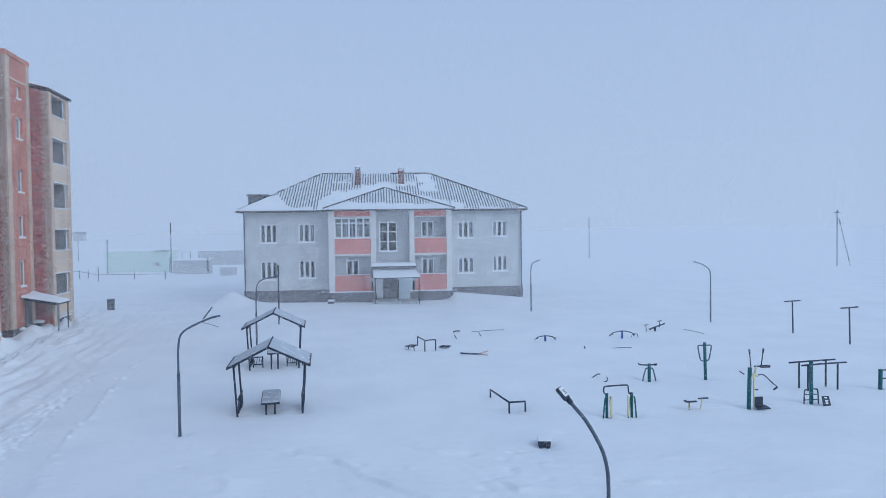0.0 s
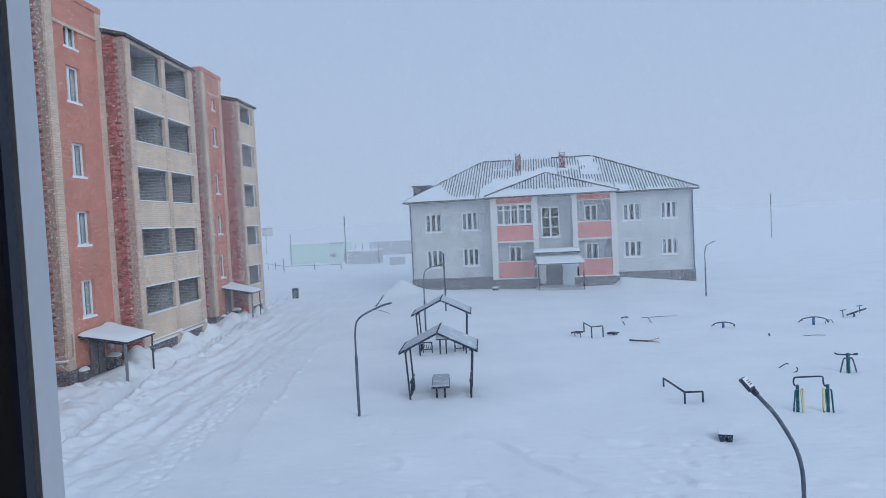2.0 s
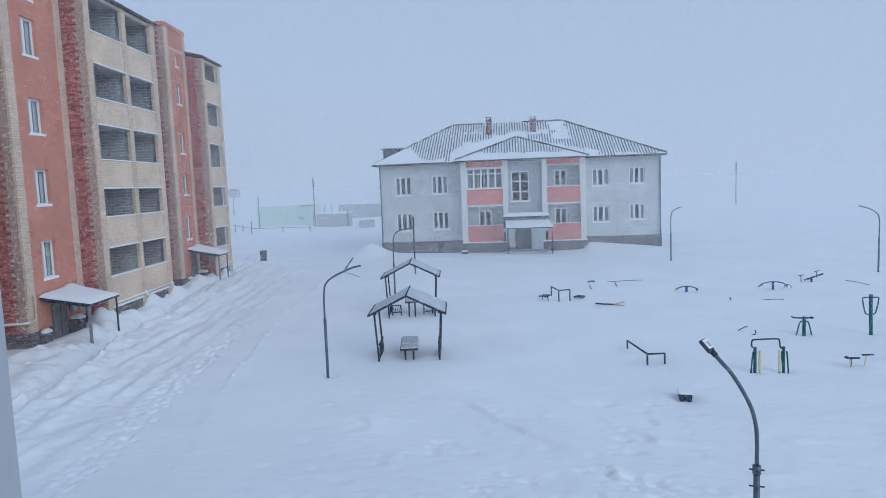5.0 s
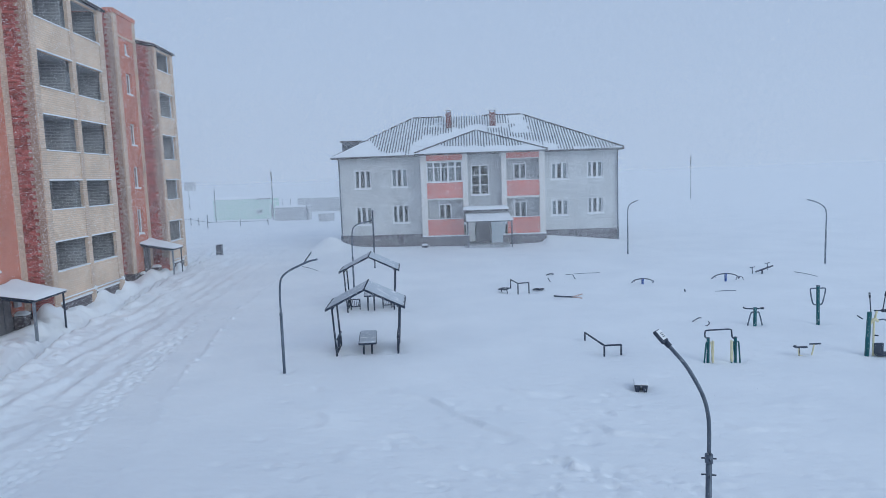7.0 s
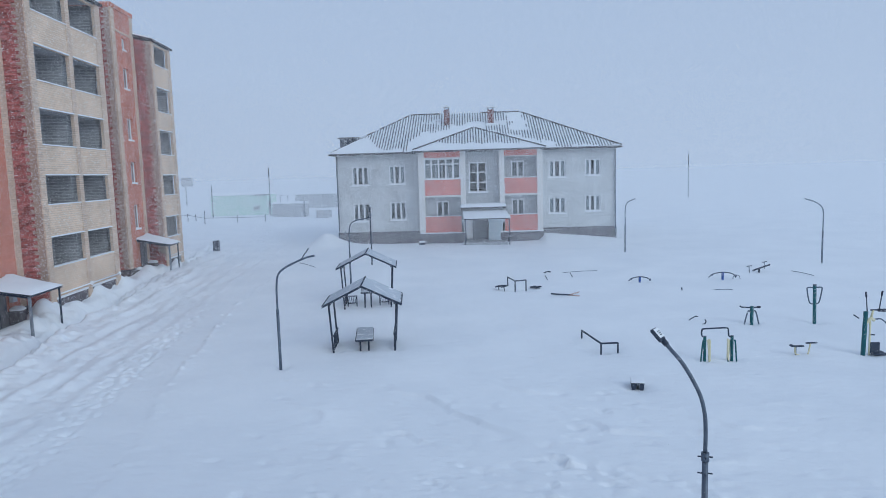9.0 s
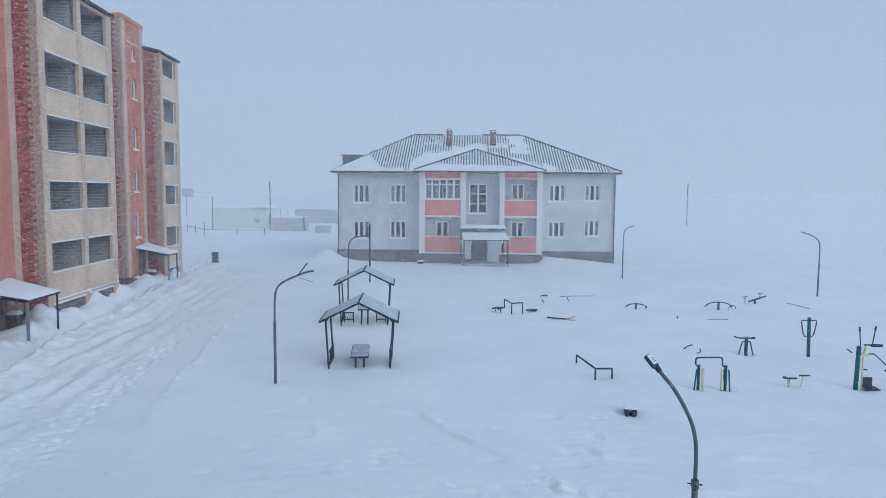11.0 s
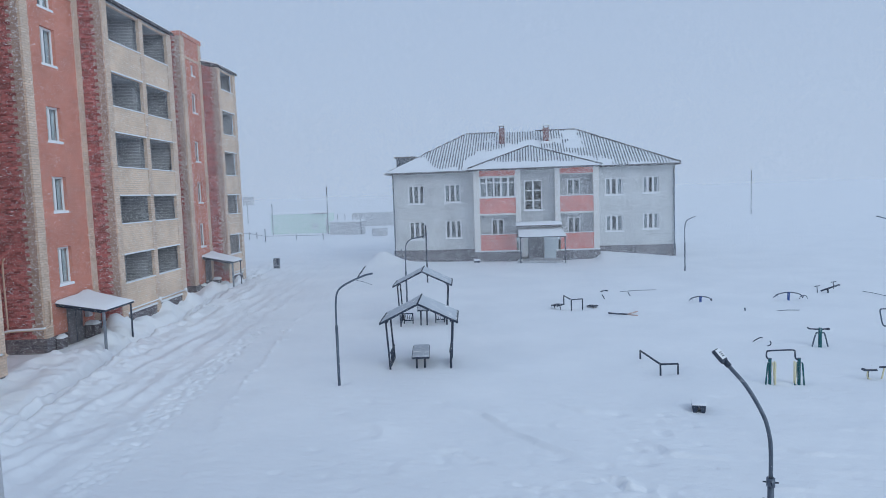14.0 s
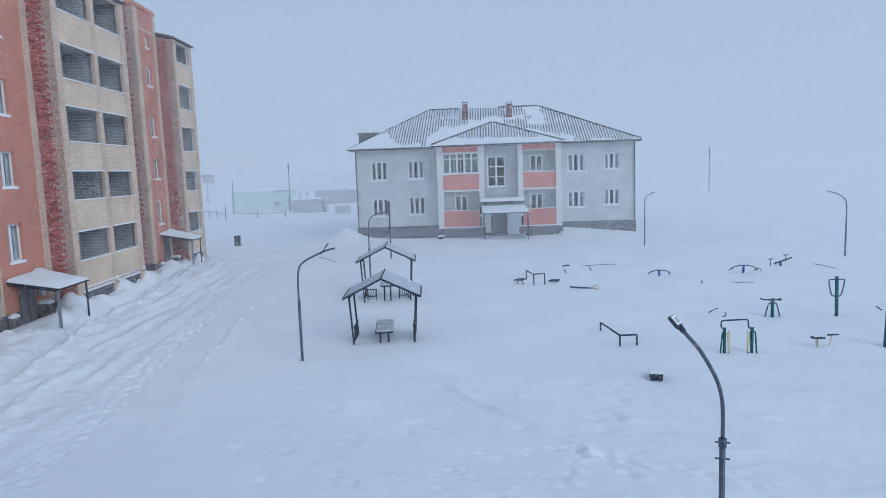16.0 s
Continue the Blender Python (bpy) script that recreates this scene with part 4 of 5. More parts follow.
def slope_part(name, pts, label=""):
    bm = bmesh.new()
    top = [bm.verts.new(p) for p in pts]
    bot = [bm.verts.new((p[0], p[1], p[2] - 0.12)) for p in pts]
    bm.faces.new(top)
    bm.faces.new(bot[::-1])
    for i in range(len(pts)):
        j = (i + 1) % len(pts)
        bm.faces.new((top[i], bot[i], bot[j], top[j]))
    return part(name, bm, SNOW_CAP, house, label)


def drifted(x, v):
    """Where drifted snow buries the corrugations of the front slope: x along the house, v from eaves (0) to ridge (1)."""
    w = 0.16 * float(vnoise(x * 1.1, v * 9, 1.0)) + 0.10 * float(vnoise(x * 0.8, v * 14, 0.35))
    low_left = v + w < 0.30 * math.exp(-((x + 9.3) / 1.3) ** 2) + 0.10 * (x < -5.7)
    middle = -5.3 < x < 0.6 and v + w < min(0.52, 0.16 + 0.30 * (x + 5.3))
    stripe = -4.4 < x < -2.9 and 0.7 < v + w < 0.8
    saddle = -1.9 < x < 1.0 and v + w < 0.68
    right = 3.0 < x + 5 * w + 0.8 * (v - 0.7) < 4.3 and v > 0.45
    flank = 0.8 < x + 2 * w < 6.3 and v + w < 0.5 - 0.075 * (x - 0.8)
    band = 1.6 < x < 3.4 and 0.66 < v + w < 0.76
    return low_left or middle or stripe or saddle or right or flank or band


def gable_drift(x, v):
    return v + 0.12 * float(vnoise(x * 1.5, v, 1.0)) < 0.25 - 0.014 * x


def ribs(pts, direction, step=0.22, buried=None):
    """Standing corrugations up a slope: the slope is the polygon pts, its fall line lies along direction (0: x, 1: y). Those that snow has buried are left out."""
    bm = bmesh.new()
    a, b, c = (Vector(p) for p in pts[:3])
    nrm = (b - a).cross(c - a).normalized()
    if nrm.z < 0:
        nrm = -nrm
    u = 1 - direction
    lo, hi = min(p[u] for p in pts), max(p[u] for p in pts)
    s = lo + step * 0.7
    while s < hi - 0.05:
        cut = []
        for i in range(len(pts)):
            p, q = Vector(pts[i]), Vector(pts[(i + 1) % len(pts)])
            if (p[u] - s) * (q[u] - s) < 0:
                cut.append(p.lerp(q, (s - p[u]) / (q[u] - p[u])))
        if len(cut) == 2 and (cut[0] - cut[1]).length > 0.25:
            p, q = sorted(cut, key=lambda e: e.z)
            side = Vector((step * 0.2, 0, 0)) if u == 0 else Vector((0, step * 0.2, 0))
            foot, crest = min(e[2] for e in pts), max(e[2] for e in pts)
            n = max(2, int((q - p).length / 0.16)) if buried else 1
            open_run = []
            for i in range(n + 1):
                e = p.lerp(q, min(1, i / n))
                bare = i < n and not (buried and buried(e.x, (e.z - foot) / (crest - foot)))
                if bare and not open_run:
                    open_run.append(e)
                elif not bare and open_run:
                    a0, b0 = open_run.pop(), e
                    vs = [bm.verts.new(c) for c in (a0 - side, a0 + side, b0 + side, b0 - side)]
                    ws = [bm.verts.new(c + nrm * 0.045) for c in (a0 - side * 0.5, a0 + side * 0.5, b0 + side * 0.5, b0 - side * 0.5)]
                    bm.faces.new(ws)
                    for m in range(4):
                        bm.faces.new((vs[m], vs[(m + 1) % 4], ws[(m + 1) % 4], ws[m]))
        s += step
    return bm


fronts = [corners[0], corners[1], RIDGE[1], RIDGE[0]]
slopes = ((fronts, 1), ([corners[1], corners[2], RIDGE[1]], 0), ([corners[2], corners[3], RIDGE[0], RIDGE[1]], 1), ([corners[3], corners[0], RIDGE[0]], 0))
for k, (pts, d) in enumerate(slopes):
    sl = slope_part("roof_slope", pts, "snowed-over corrugated roof slope")
    if k != 2:
        part("roof_rib", ribs(pts, d, 0.22, drifted if k == 0 else None), ROOF_SHEET, sl, "grey corrugated roofing sheet")
GA, GB = (0.0, 1.95, 9.5), (0.0, 3.1, 9.5)
GL, GR_ = (-4.85, -1.5, EZ + 0.02), (5.4, -1.5, EZ + 0.02)
for pts, d in (([GL, GR_, GA], 1), ([GL, GA, GB, (-4.85, -0.5, EZ + 0.1)], 0), ([GR_, (5.4, -0.5, EZ + 0.1), GB, GA], 0)):
    sl = slope_part("porch_roof_slope", pts, "snow-dusted roof over the porch bay")
    if d == 1:
        part("roof_rib", ribs(pts, d, 0.22, gable_drift), ROOF_SHEET, sl)
part("porch_soffit", boxes((-4.6, 5.2, -1.4, -0.1, WT, WT + 0.06)), PILASTER, house)
for p, q in ((GL, GA), (GA, GR_), (corners[0], RIDGE[0]), (RIDGE[0], RIDGE[1]), (RIDGE[1], corners[1])):
    a, b = Vector(p), Vector(q)
    if p is corners[0]:
        segs = ((0.45, 0.53), (0.6, 0.66), (0.7, 0.78), (0.83, 0.87), (0.9, 0.97))
    elif p is RIDGE[0]:
        segs = ((0.0, 0.28), (0.64, 1.0))
    else:
        segs = ((0.02, 1.0),)
    for s, e in segs:
        part("ridge_cap", bars(0.055, [a.lerp(b, s) + Vector((0, 0, 0.05)), a.lerp(b, e) + Vector((0, 0, 0.05))], n=6), ROOF_FELT, house, "dark ridge capping")
for p, q in ((corners[0], (GL[0] + 0.3, E0[1], EZ)), ((GR_[0] - 0.3, E0[1], EZ), corners[1]), (GL, GR_), (corners[1], corners[2]), (corners[0], corners[3])):
    part("gutter", bars(0.07, [(p[0], p[1], p[2] - 0.09), (q[0], q[1], q[2] - 0.09)], n=6), ROOF_FELT, house, "dark eaves gutter")
part("soffit", boxes((E0[0] + 0.1, E1[0] - 0.1, E0[1] + 0.08, -0.0, WT - 0.06, WT)), ROOF_FELT, house)


def chimney(x, y, w, z0, z1):
    bm = boxes((x - w / 2, x + w / 2, y - 0.3, y + 0.3, z0, z1 - 0.22), (x - w / 2 - 0.05, x + w / 2 + 0.05, y - 0.35, y + 0.35, z1 - 0.45, z1 - 0.35))
    ch = part("chimney", bm, CHIMNEY, house, "dark red brick chimney")
    for dx in (-1, 1):
        part("cap_leg", boxes((x + dx * w * 0.4 - 0.03, x + dx * w * 0.4 + 0.03, y - 0.2, y + 0.2, z1 - 0.22, z1 - 0.05)), STEEL_DARK, ch)
    bm = bmesh.new()
    a = w / 2 + 0.08
    v = [bm.verts.new(p) for p in ((x - a, y - 0.36, z1 - 0.05), (x + a, y - 0.36, z1 - 0.05), (x + a, y + 0.36, z1 - 0.05), (x - a, y + 0.36, z1 - 0.05), (x, y - 0.36, z1 + 0.16), (x, y + 0.36, z1 + 0.16))]
    for f in ((0, 3, 2, 1), (0, 1, 4), (1, 2, 5, 4), (2, 3, 5), (3, 0, 4, 5)):
        bm.faces.new([v[i] for i in f])
    part("chimney_cap", bm, SNOW_CAP, ch, "metal cowl topped with snow")
    bm = bmesh.new()
    soft_box(bm, x - w / 2 - 0.25, x + w / 2 + 0.25, y - 0.6, y + 0.5, z0 - 0.1, z0 + 0.25, 0.1)
    part("snow_heap", bm, SNOW_CAP, ch)


chimney(-2.22, 4.1, 0.42, 9.5, 11.42)
chimney(1.45, 4.0, 0.5, 9.7, 11.3)
bm = boxes((-11.0, -9.6, 2.2, 3.4, 8.1, 8.95))
dm = part("dormer", bm, STEEL_DARK, house, "small dark roof dormer")
part("dormer_roof", boxes((-11.15, -9.4, 2.0, 3.5, 8.95, 9.05)), ROOF_FELT, dm)


# ---- lamps and poles ----
def yard_lamp(x, y, arm, turn, label, head=True, r=0.042):
    """A yard lamp: thick lower tube, collar, bent upper tube, flat head. arm: (reach, height) along the bend."""
    lamp = thing("street_lamp", pose(x, y, at(x, y), 0, 0, turn), label, "street lamp", "yard lamps")
    part("pole", bars(r * 1.1, [(0, 0, -0.5), (0, 0, 1.78)], n=12), STEEL_GALV, lamp)
    bm = bmesh.new()
    tube(bm, [(0, 0, 1.74), (0, 0, 1.86)], r * (1.45 if head else 1.15), 12)
    col = part("collar", bm, STEEL_GALV, lamp, "bolted collar")
    for k in range(4 if head else 0):
        c, s = math.cos(k * 1.571 + 0.4), math.sin(k * 1.571 + 0.4)
        for zb in (1.80, 1.56):
            part("bolt", bars(0.011, [(0.03 * c, 0.03 * s, zb), (0.10 * c, 0.10 * s, zb)], n=6), STEEL_DARK, col)
    part("arm", bars(r * 0.72, curve_pts([(0, 0, 1.86), (0.0, 0, 2.2), *[(a, 0, b) for a, b in arm]], 5), n=10), STEEL_GALV, lamp)
    if head:
        (a0, b0), (a1, b1) = arm[-2:]
        d = Vector((a1 - a0, 0, b1 - b0)).normalized()
        e = Vector((a1, 0, b1))
        m = Matrix.Translation(e) @ d.to_track_quat("X", "Z").to_matrix().to_4x4()
        bm = bmesh.new()
        soft_box(bm, 0.03, 0.245, -0.095, 0.095, -0.025, 0.025, 0.018)
        hd = part("lamp_head", bm, STEEL_DARK, lamp, "flat dark lamp head", m)
        part("neck", bars(0.042, [(-0.045, 0, 0), (0.05, 0, 0)], n=10), STEEL_DARK, hd)
        bm = bmesh.new()
        soft_box(bm, 0.075, 0.23, -0.078, 0.078, 0.025, 0.033, 0.006)
        part("head_snow", bm, SNOW_CAP, hd, "dusting of snow")
        for k in range(3):
            part("fin", boxes((0.11 + 0.03 * k, 0.122 + 0.03 * k, -0.045, 0.03, 0.031, 0.038)), STEEL_DARK, hd)
        part("lens", boxes((0.06, 0.23, -0.055, 0.055, -0.036, -0.029)), WHITE, hd)
    return lamp


yard_lamp(3.27, 9.32, [(0.02, 2.45), (0.10, 2.72), (0.31, 3.07), (0.51, 3.285), (0.585, 3.365)], 144.5, "grey steel yard lamp with bent arm, close by", True, 0.039)
LONG_ARM = [(0.01, 2.55), (0.08, 2.93), (0.34, 3.16), (0.93, 3.42), (1.23, 3.49)]
yard_lamp(-5.93, 20.3, LONG_ARM, 0, "grey bent-arm yard lamp beside the snowed lane", False)
yard_lamp(-6.0, 33.45, [(0.02, 2.9), (0.09, 3.3), (0.36, 3.52), (0.95, 3.64), (1.16, 3.8)], 0, "grey bent-arm yard lamp behind the shelters", False)
yard_lamp(10.47, 45.35, [(0.0, 2.8), (0.1, 3.25), (0.4, 3.45), (0.67, 3.55)], 0, "thin grey yard lamp in front of the house", False, 0.042)
yard_lamp(19.9, 38.5, [(0.0, 2.8), (0.1, 3.2), (0.5, 3.5), (1.05, 3.68)], 180, "thin grey yard lamp on the open snow", False, 0.042)


def pole(x, y, h, r, label):
    p = thing("utility_pole", pose(x, y, at(x, y)), label, "pole", "poles")
    part("shaft", bars(r, [(0, 0, -0.4), (0, 0, h)], n=8), WOOD_DARK, p)
    part("cap", bars(r * 1.3, [(0, 0, h), (0, 0, h + 0.08)], n=8), STEEL_GALV, p)
    return p


pole(-6.2, 42.3, 3.6, 0.05, "thin dark post standing in the snow")
pole(-20.6, 46.3, 2.6, 0.045, "thin dark post beside the far porch")
pole(39.8, 123.5, 7.6, 0.08, "lone dark utility pole on the steppe")
pole(-29.0, 97.5, 7.0, 0.08, "dark utility pole beside the green building")
pole(-37.4, 97.0, 4.7, 0.07, "short dark pole beside the green building")
p = pole(61.9, 85.1, 7.6, 0.08, "braced timber utility pole on the steppe")
part("brace", bars(0.06, [(0.3, 0, 6.4), (2.5, 0.6, -0.4)]), WOOD_DARK, p)
part("crossarm", bars(0.05, [(-0.5, 0, 7.3), (0.5, 0, 7.3)]), WOOD_DARK, p)


def goal_post(x, y, h):
    g = thing("clothes_post", pose(x, y, at(x, y)), "dark steel clothes-line post with a crossbar", "clothes post", "clothes posts")
    part("upright", bars(0.04, [(0, 0, -0.4), (-0.05, 0, h)]), STEEL_DARK, g)
    part("crossbar", bars(0.035, [(-0.5, 0, h), (0.45, 0.05, h + 0.04)]), STEEL_DARK, g)
    return g


goal_post(23.2, 30.9, 1.75)
goal_post(22.4, 34.25, 1.7)


# ---- picnic shelters ----
def shelter(x, y, benches, turn, label):
    g = thing("picnic_shelter", pose(x, y, at(x, y), 0, 0, turn), label, "shelter", "picnic shelters")
    top = 0.16 if benches else 0.0
    for px, lean in ((-1.02, -0.12), (1.02, 0.12)):
        for py in (0.0, 1.3):
            part("post", bars(0.034, [(px, py, -0.4), (px + lean, py, 1.62 + top)], n=8), WOOD_DARK, g)
        # side screen with lattice between the posts
        scr = part("side_screen", boxes((px - 0.02, px + 0.02, 0.05, 1.25, 0.46, 0.52)), WOOD_DARK, g)
        part("rail", boxes((px - 0.022, px + 0.022, 0.05, 1.25, 0.02, 0.08)), WOOD_DARK, scr)
        for k in range(9):
            a = 0.07 + 0.115 * k
            part("slat", bars(0.016, [(px, a, 0.05), (px, a + 0.2, 0.48)], n=5), WOOD_DARK, scr)
            part("slat", bars(0.014, [(px + 0.02, a + 0.2, 0.05), (px + 0.02, a, 0.48)], n=5), WOOD_DARK, scr)
    up = pose(0, 0, top)
    y0, y1, half, ridge, eave = -0.3, 1.68, 1.3, 2.24, 1.60
    for sgn in (-1, 1):
        slope = part("roof_slope", slab([(0, y0, ridge), (sgn * half, y0, eave), (sgn * half, y1, eave), (0, y1, ridge)], 0.05), SHINGLE, g, "frosted grey roof slope", up)
        for a, b in ((y0 - 0.03, y0 - 0.003), (y1 + 0.003, y1 + 0.03)):
            part("barge_board", slab([(0, a, ridge + 0.015), (sgn * (half + 0.02), a, eave + 0.01), (sgn * (half + 0.02), b, eave + 0.01), (0, b, ridge + 0.015)], 0.075), WOOD_DARK, slope)
        part("eaves_board", boxes((sgn * half, sgn * (half + 0.03), y0, y1, eave - 0.06, eave + 0.02)), WOOD_DARK, slope)
        part("purlin", bars(0.03, [(sgn * 1.08, y0 + 0.05, 1.61), (sgn * 1.08, y1 - 0.05, 1.61)], n=6), WOOD_DARK, slope)
        k = (ridge - eave) / half
        part("snow_crust", slab([(sgn * 0.03, y0 + 0.02, ridge + 0.012), (sgn * (half - 0.03), y0 + 0.02, ridge + 0.026 - (half - 0.03) * k), (sgn * (half - 0.03), y1 - 0.02, ridge + 0.026 - (half - 0.03) * k), (sgn * 0.03, y1 - 0.02, ridge + 0.012)], 0.02), FROSTED, slope, "thin crust of snow")
    part("ridge_board", bars(0.025, [(0, y0 - 0.03, ridge + 0.015), (0, y1 + 0.03, ridge + 0.015)], n=6), WOOD_DARK, g, "", up)
    # table under the roof
    lift, far = (0.28, 1.1) if benches else (0.0, 1.7)
    t = thing("picnic_table", pose(x, y, at(x, y) + lift, 0, 0, turn) @ pose(0.0, 0.12, 0, 0, 0, 3), "small dark timber table half buried in snow", "table", "shelter tables")
    bm = bmesh.new()
    soft_box(bm, -0.31, 0.31, -0.1, far, 0.27, 0.33, 0.015)
    part("tabletop", bm, WOOD_DARK, t)
    bm = bmesh.new()
    soft_box(bm, -0.285, 0.295, -0.07, far - 0.02, 0.33, 0.375, 0.02)
    part("snow_cover", bm, FROSTED, t, "grey wet snow on the tabletop")
    for a in (-0.14, 0.14):
        for b in (0.05, far - 0.2):
            part("leg", bars(0.032, [(a, b, -0.7), (a, b, 0.27)], n=6), WOOD_DARK, t)
    for sgn in (-1, 1) if benches else ():
        bench = thing("shelter_bench", pose(x, y, at(x, y), 0, 0, turn) @ pose(sgn * 0.72, 0.35, 0), "dark lattice-backed bench sunk in snow", "bench", "shelter benches")
        bm = bmesh.new()
        box(bm, -0.2, 0.2, 0.0, 0.05, 0.06, 0.10)
        part("seat_rail", bm, WOOD_DARK, bench)
        for a in (-0.2, 0.2):
            part("leg", bars(0.025, [(a, 0.02, -0.3), (a, 0.02, 0.42)], n=6), WOOD_DARK, bench)
        part("top_rail", boxes((-0.2, 0.2, 0.0, 0.04, 0.38, 0.42)), WOOD_DARK, bench)
        for k in range(4):
            part("slat", bars(0.012, [(-0.18 + 0.1 * k, 0.02, 0.1), (-0.12 + 0.1 * k, 0.02, 0.38)], n=5), WOOD_DARK, bench)
    return g


FROSTED = mat("thin_wet_snow", (0.46, 0.50, 0.55), (0.58, 0.62, 0.67), 0.85, 2.5, 0.2, 0, 30, 0.40, 3.0)
shelter(-3.62, 22.3, False, 4.5, "dark timber picnic shelter with frosted gable roof")
shelter(-4.57, 29.55, True, 5.0, "dark timber picnic shelter with gable roof, standing behind another")


# ---- benches, bins and buried frames ----
def corner_bench(x, y, x2, y2, x3, y3, h, label):
    b = thing("corner_rail", pose(x, y, at(x, y)), label, "rail", "low rails")
    p, q, r = Vector((0, 0, 0)), Vector((x2 - x, y2 - y, 0)), Vector((x3 - x, y3 - y, 0))
    for c in (p, q, r):
        part("post", bars(0.03, [(c.x, c.y, -0.3), (c.x, c.y, h)], n=6), STEEL_DARK, b)
    for c in (q, r):
        part("beam", bars(0.032, [(0, 0, h), (c.x, c.y, h)], n=6), STEEL_DARK, b)
    return b


corner_bench(4.18, 21.4, 4.73, 21.46, 3.87, 23.24, 0.29, "low dark steel corner rail in deep snow")
corner_bench(2.2, 32.5, 2.75, 32.75, 1.92, 33.8, 0.45, "dark steel corner rail beside a slatted seat")


def slat_seat(x, y, turn, n, label, sunk=0.0):
    s = thing("slatted_seat", pose(x, y, at(x, y) + sunk, 8, -6, turn), label, "seat", "slatted seats")
    for k in range(n):
        part("slat", boxes((-0.32, 0.32, -0.15 + 0.09 * k, -0.09 + 0.09 * k, 0.2, 0.235)), WOOD_DARK, s)
    for a in (-0.26, 0.26):
        part("leg", bars(0.022, [(a, 0, -0.3), (a, 0, 0.2)], n=6), STEEL_DARK, s)
        part("bearer", boxes((a - 0.02, a + 0.02, -0.17, 0.15, 0.17, 0.2)), STEEL_DARK, s)
    return s


slat_seat(1.55, 32.5, -62, 4, "half-buried dark slatted wooden seat")
slat_seat(3.3, 33.1, -62, 3, "slatted wooden seat almost covered by snow", -0.17)

tray = thing("sandbox_table", pose(4.46, 17.87, at(4.46, 17.87), 0, 0, -9) @ Matrix.Scale(0.8, 4), "low dark box table with snow on top", "box table")
for sgn in (-1, 1):
    bm = bmesh.new()
    ends = [[bm.verts.new((sgn * x, y, z)) for x, z in ((0.215, 0.17), (0.03, 0.12), (0.10, -0.2), (0.17, -0.2))] for y in (-0.14, 0.40)]
    bm.faces.new(ends[0])
    bm.faces.new(ends[1][::-1])
    for i in range(4):
        bm.faces.new((ends[0][i], ends[1][i], ends[1][(i + 1) % 4], ends[0][(i + 1) % 4]))
    part("side_panel", bm, STEEL_DARK, tray, "dark blue side panel")
bm = bmesh.new()
soft_box(bm, -0.225, 0.225, -0.15, 0.44, 0.17, 0.215, 0.025)
part("snow_top", bm, SNOW_CAP, tray, "flat cap of snow")
part("rim", boxes((-0.21, 0.21, -0.165, -0.145, 0.145, 0.172)), STEEL_DARK, tray)

bn = thing("litter_bin", pose(-19.1, 49.9, at(-19.1, 49.9), 0, 0, 10) @ Matrix.Diagonal((0.8, 0.8, 1.12, 1)), "dark square metal litter bin", "litter bin")
bm = bmesh.new()
wall_with_holes(bm, 0, -0.26, 0.26, -0.2, 0.88, -0.3, -0.26, [])
part("front", bm, STEEL_DARK, bn)
for r in ((-0.26, -0.22, -0.26, 0.3, -0.2, 0.88), (0.22, 0.26, -0.26, 0.3, -0.2, 0.88)):
    part("side", boxes(r), STEEL_DARK, bn)
part("back", boxes((-0.22, 0.22, 0.26, 0.3, -0.2, 0.88)), STEEL_DARK, bn)
part("lid", boxes((-0.22, 0.22, -0.26, 0.26, 0.80, 0.84)), STEEL_DARK, bn)


# ---- outdoor gym ----
def gym(x, y, turn, name, label):
    return thing(name, pose(x, y, at(x, y), 0, 0, turn), label, "gym machine", "outdoor gym")


aw = gym(7.15, 20.5, 0, "air_walker", "teal air walker with yellow footplates and grey arch rail")
for x, s in ((0.0, -1), (0.82, 1)):
    bm = bmesh.new()
    tube(bm, [(x, 0, -0.4), (x, 0, 0.68)], 0.046, 12)
    post = part("post", bm, TEAL, aw)
    part("cap", bars(0.05, [(x, 0, 0.68), (x, 0, 0.70)], n=12), STEEL_GALV, post)
    for dx, c in ((-0.14, TEAL), (0.12, YELLOW if s < 0 else TEAL)):
        part("swing_leg", bars(0.024, curve_pts([(x + dx * 0.35, -0.06, 0.56), (x + dx * 0.6, -0.07, 0.52), (x + dx, -0.07, -0.1)], 3)), c, post)
    part("footplate", boxes((x - s * 0.15, x - s * 0.11, -0.1, 0.02, -0.05, 0.60)), YELLOW, post, "worn yellow side plate")
part("arch_rail", bars(0.024, curve_pts([(0.0, 0, 0.66), (-0.09, 0, 0.72), (-0.09, 0, 0.88), (-0.03, 0, 0.92), (0.3, 0, 0.935), (0.64, 0, 0.94), (0.70, 0, 0.88), (0.72, 0, 0.70), (0.80, 0, 0.64)], 4)), STEEL_DARK, aw)

tw = gym(10.4, 24.94, 0, "waist_twister", "short teal waist twister with two curved legs")
part("post", bars(0.062, [(0, 0, -0.4), (0, 0, 0.64)], n=12), TEAL, tw)
part("handlebar", bars(0.026, curve_pts([(-0.44, 0, 0.66), (-0.34, 0, 0.61), (0.0, 0, 0.59), (0.28, 0, 0.60)], 3)), STEEL_DARK, tw)
part("grip", bars(0.04, [(0.2, 0, 0.60), (0.31, 0, 0.60)]), DARK_FRAME, tw)
for s in (-1, 1):
    part("leg", bars(0.025, curve_pts([(s * 0.06, 0, 0.46), (s * 0.15, 0, 0.42), (s * 0.28, 0, -0.1)], 4)), STEEL_GALV, tw)

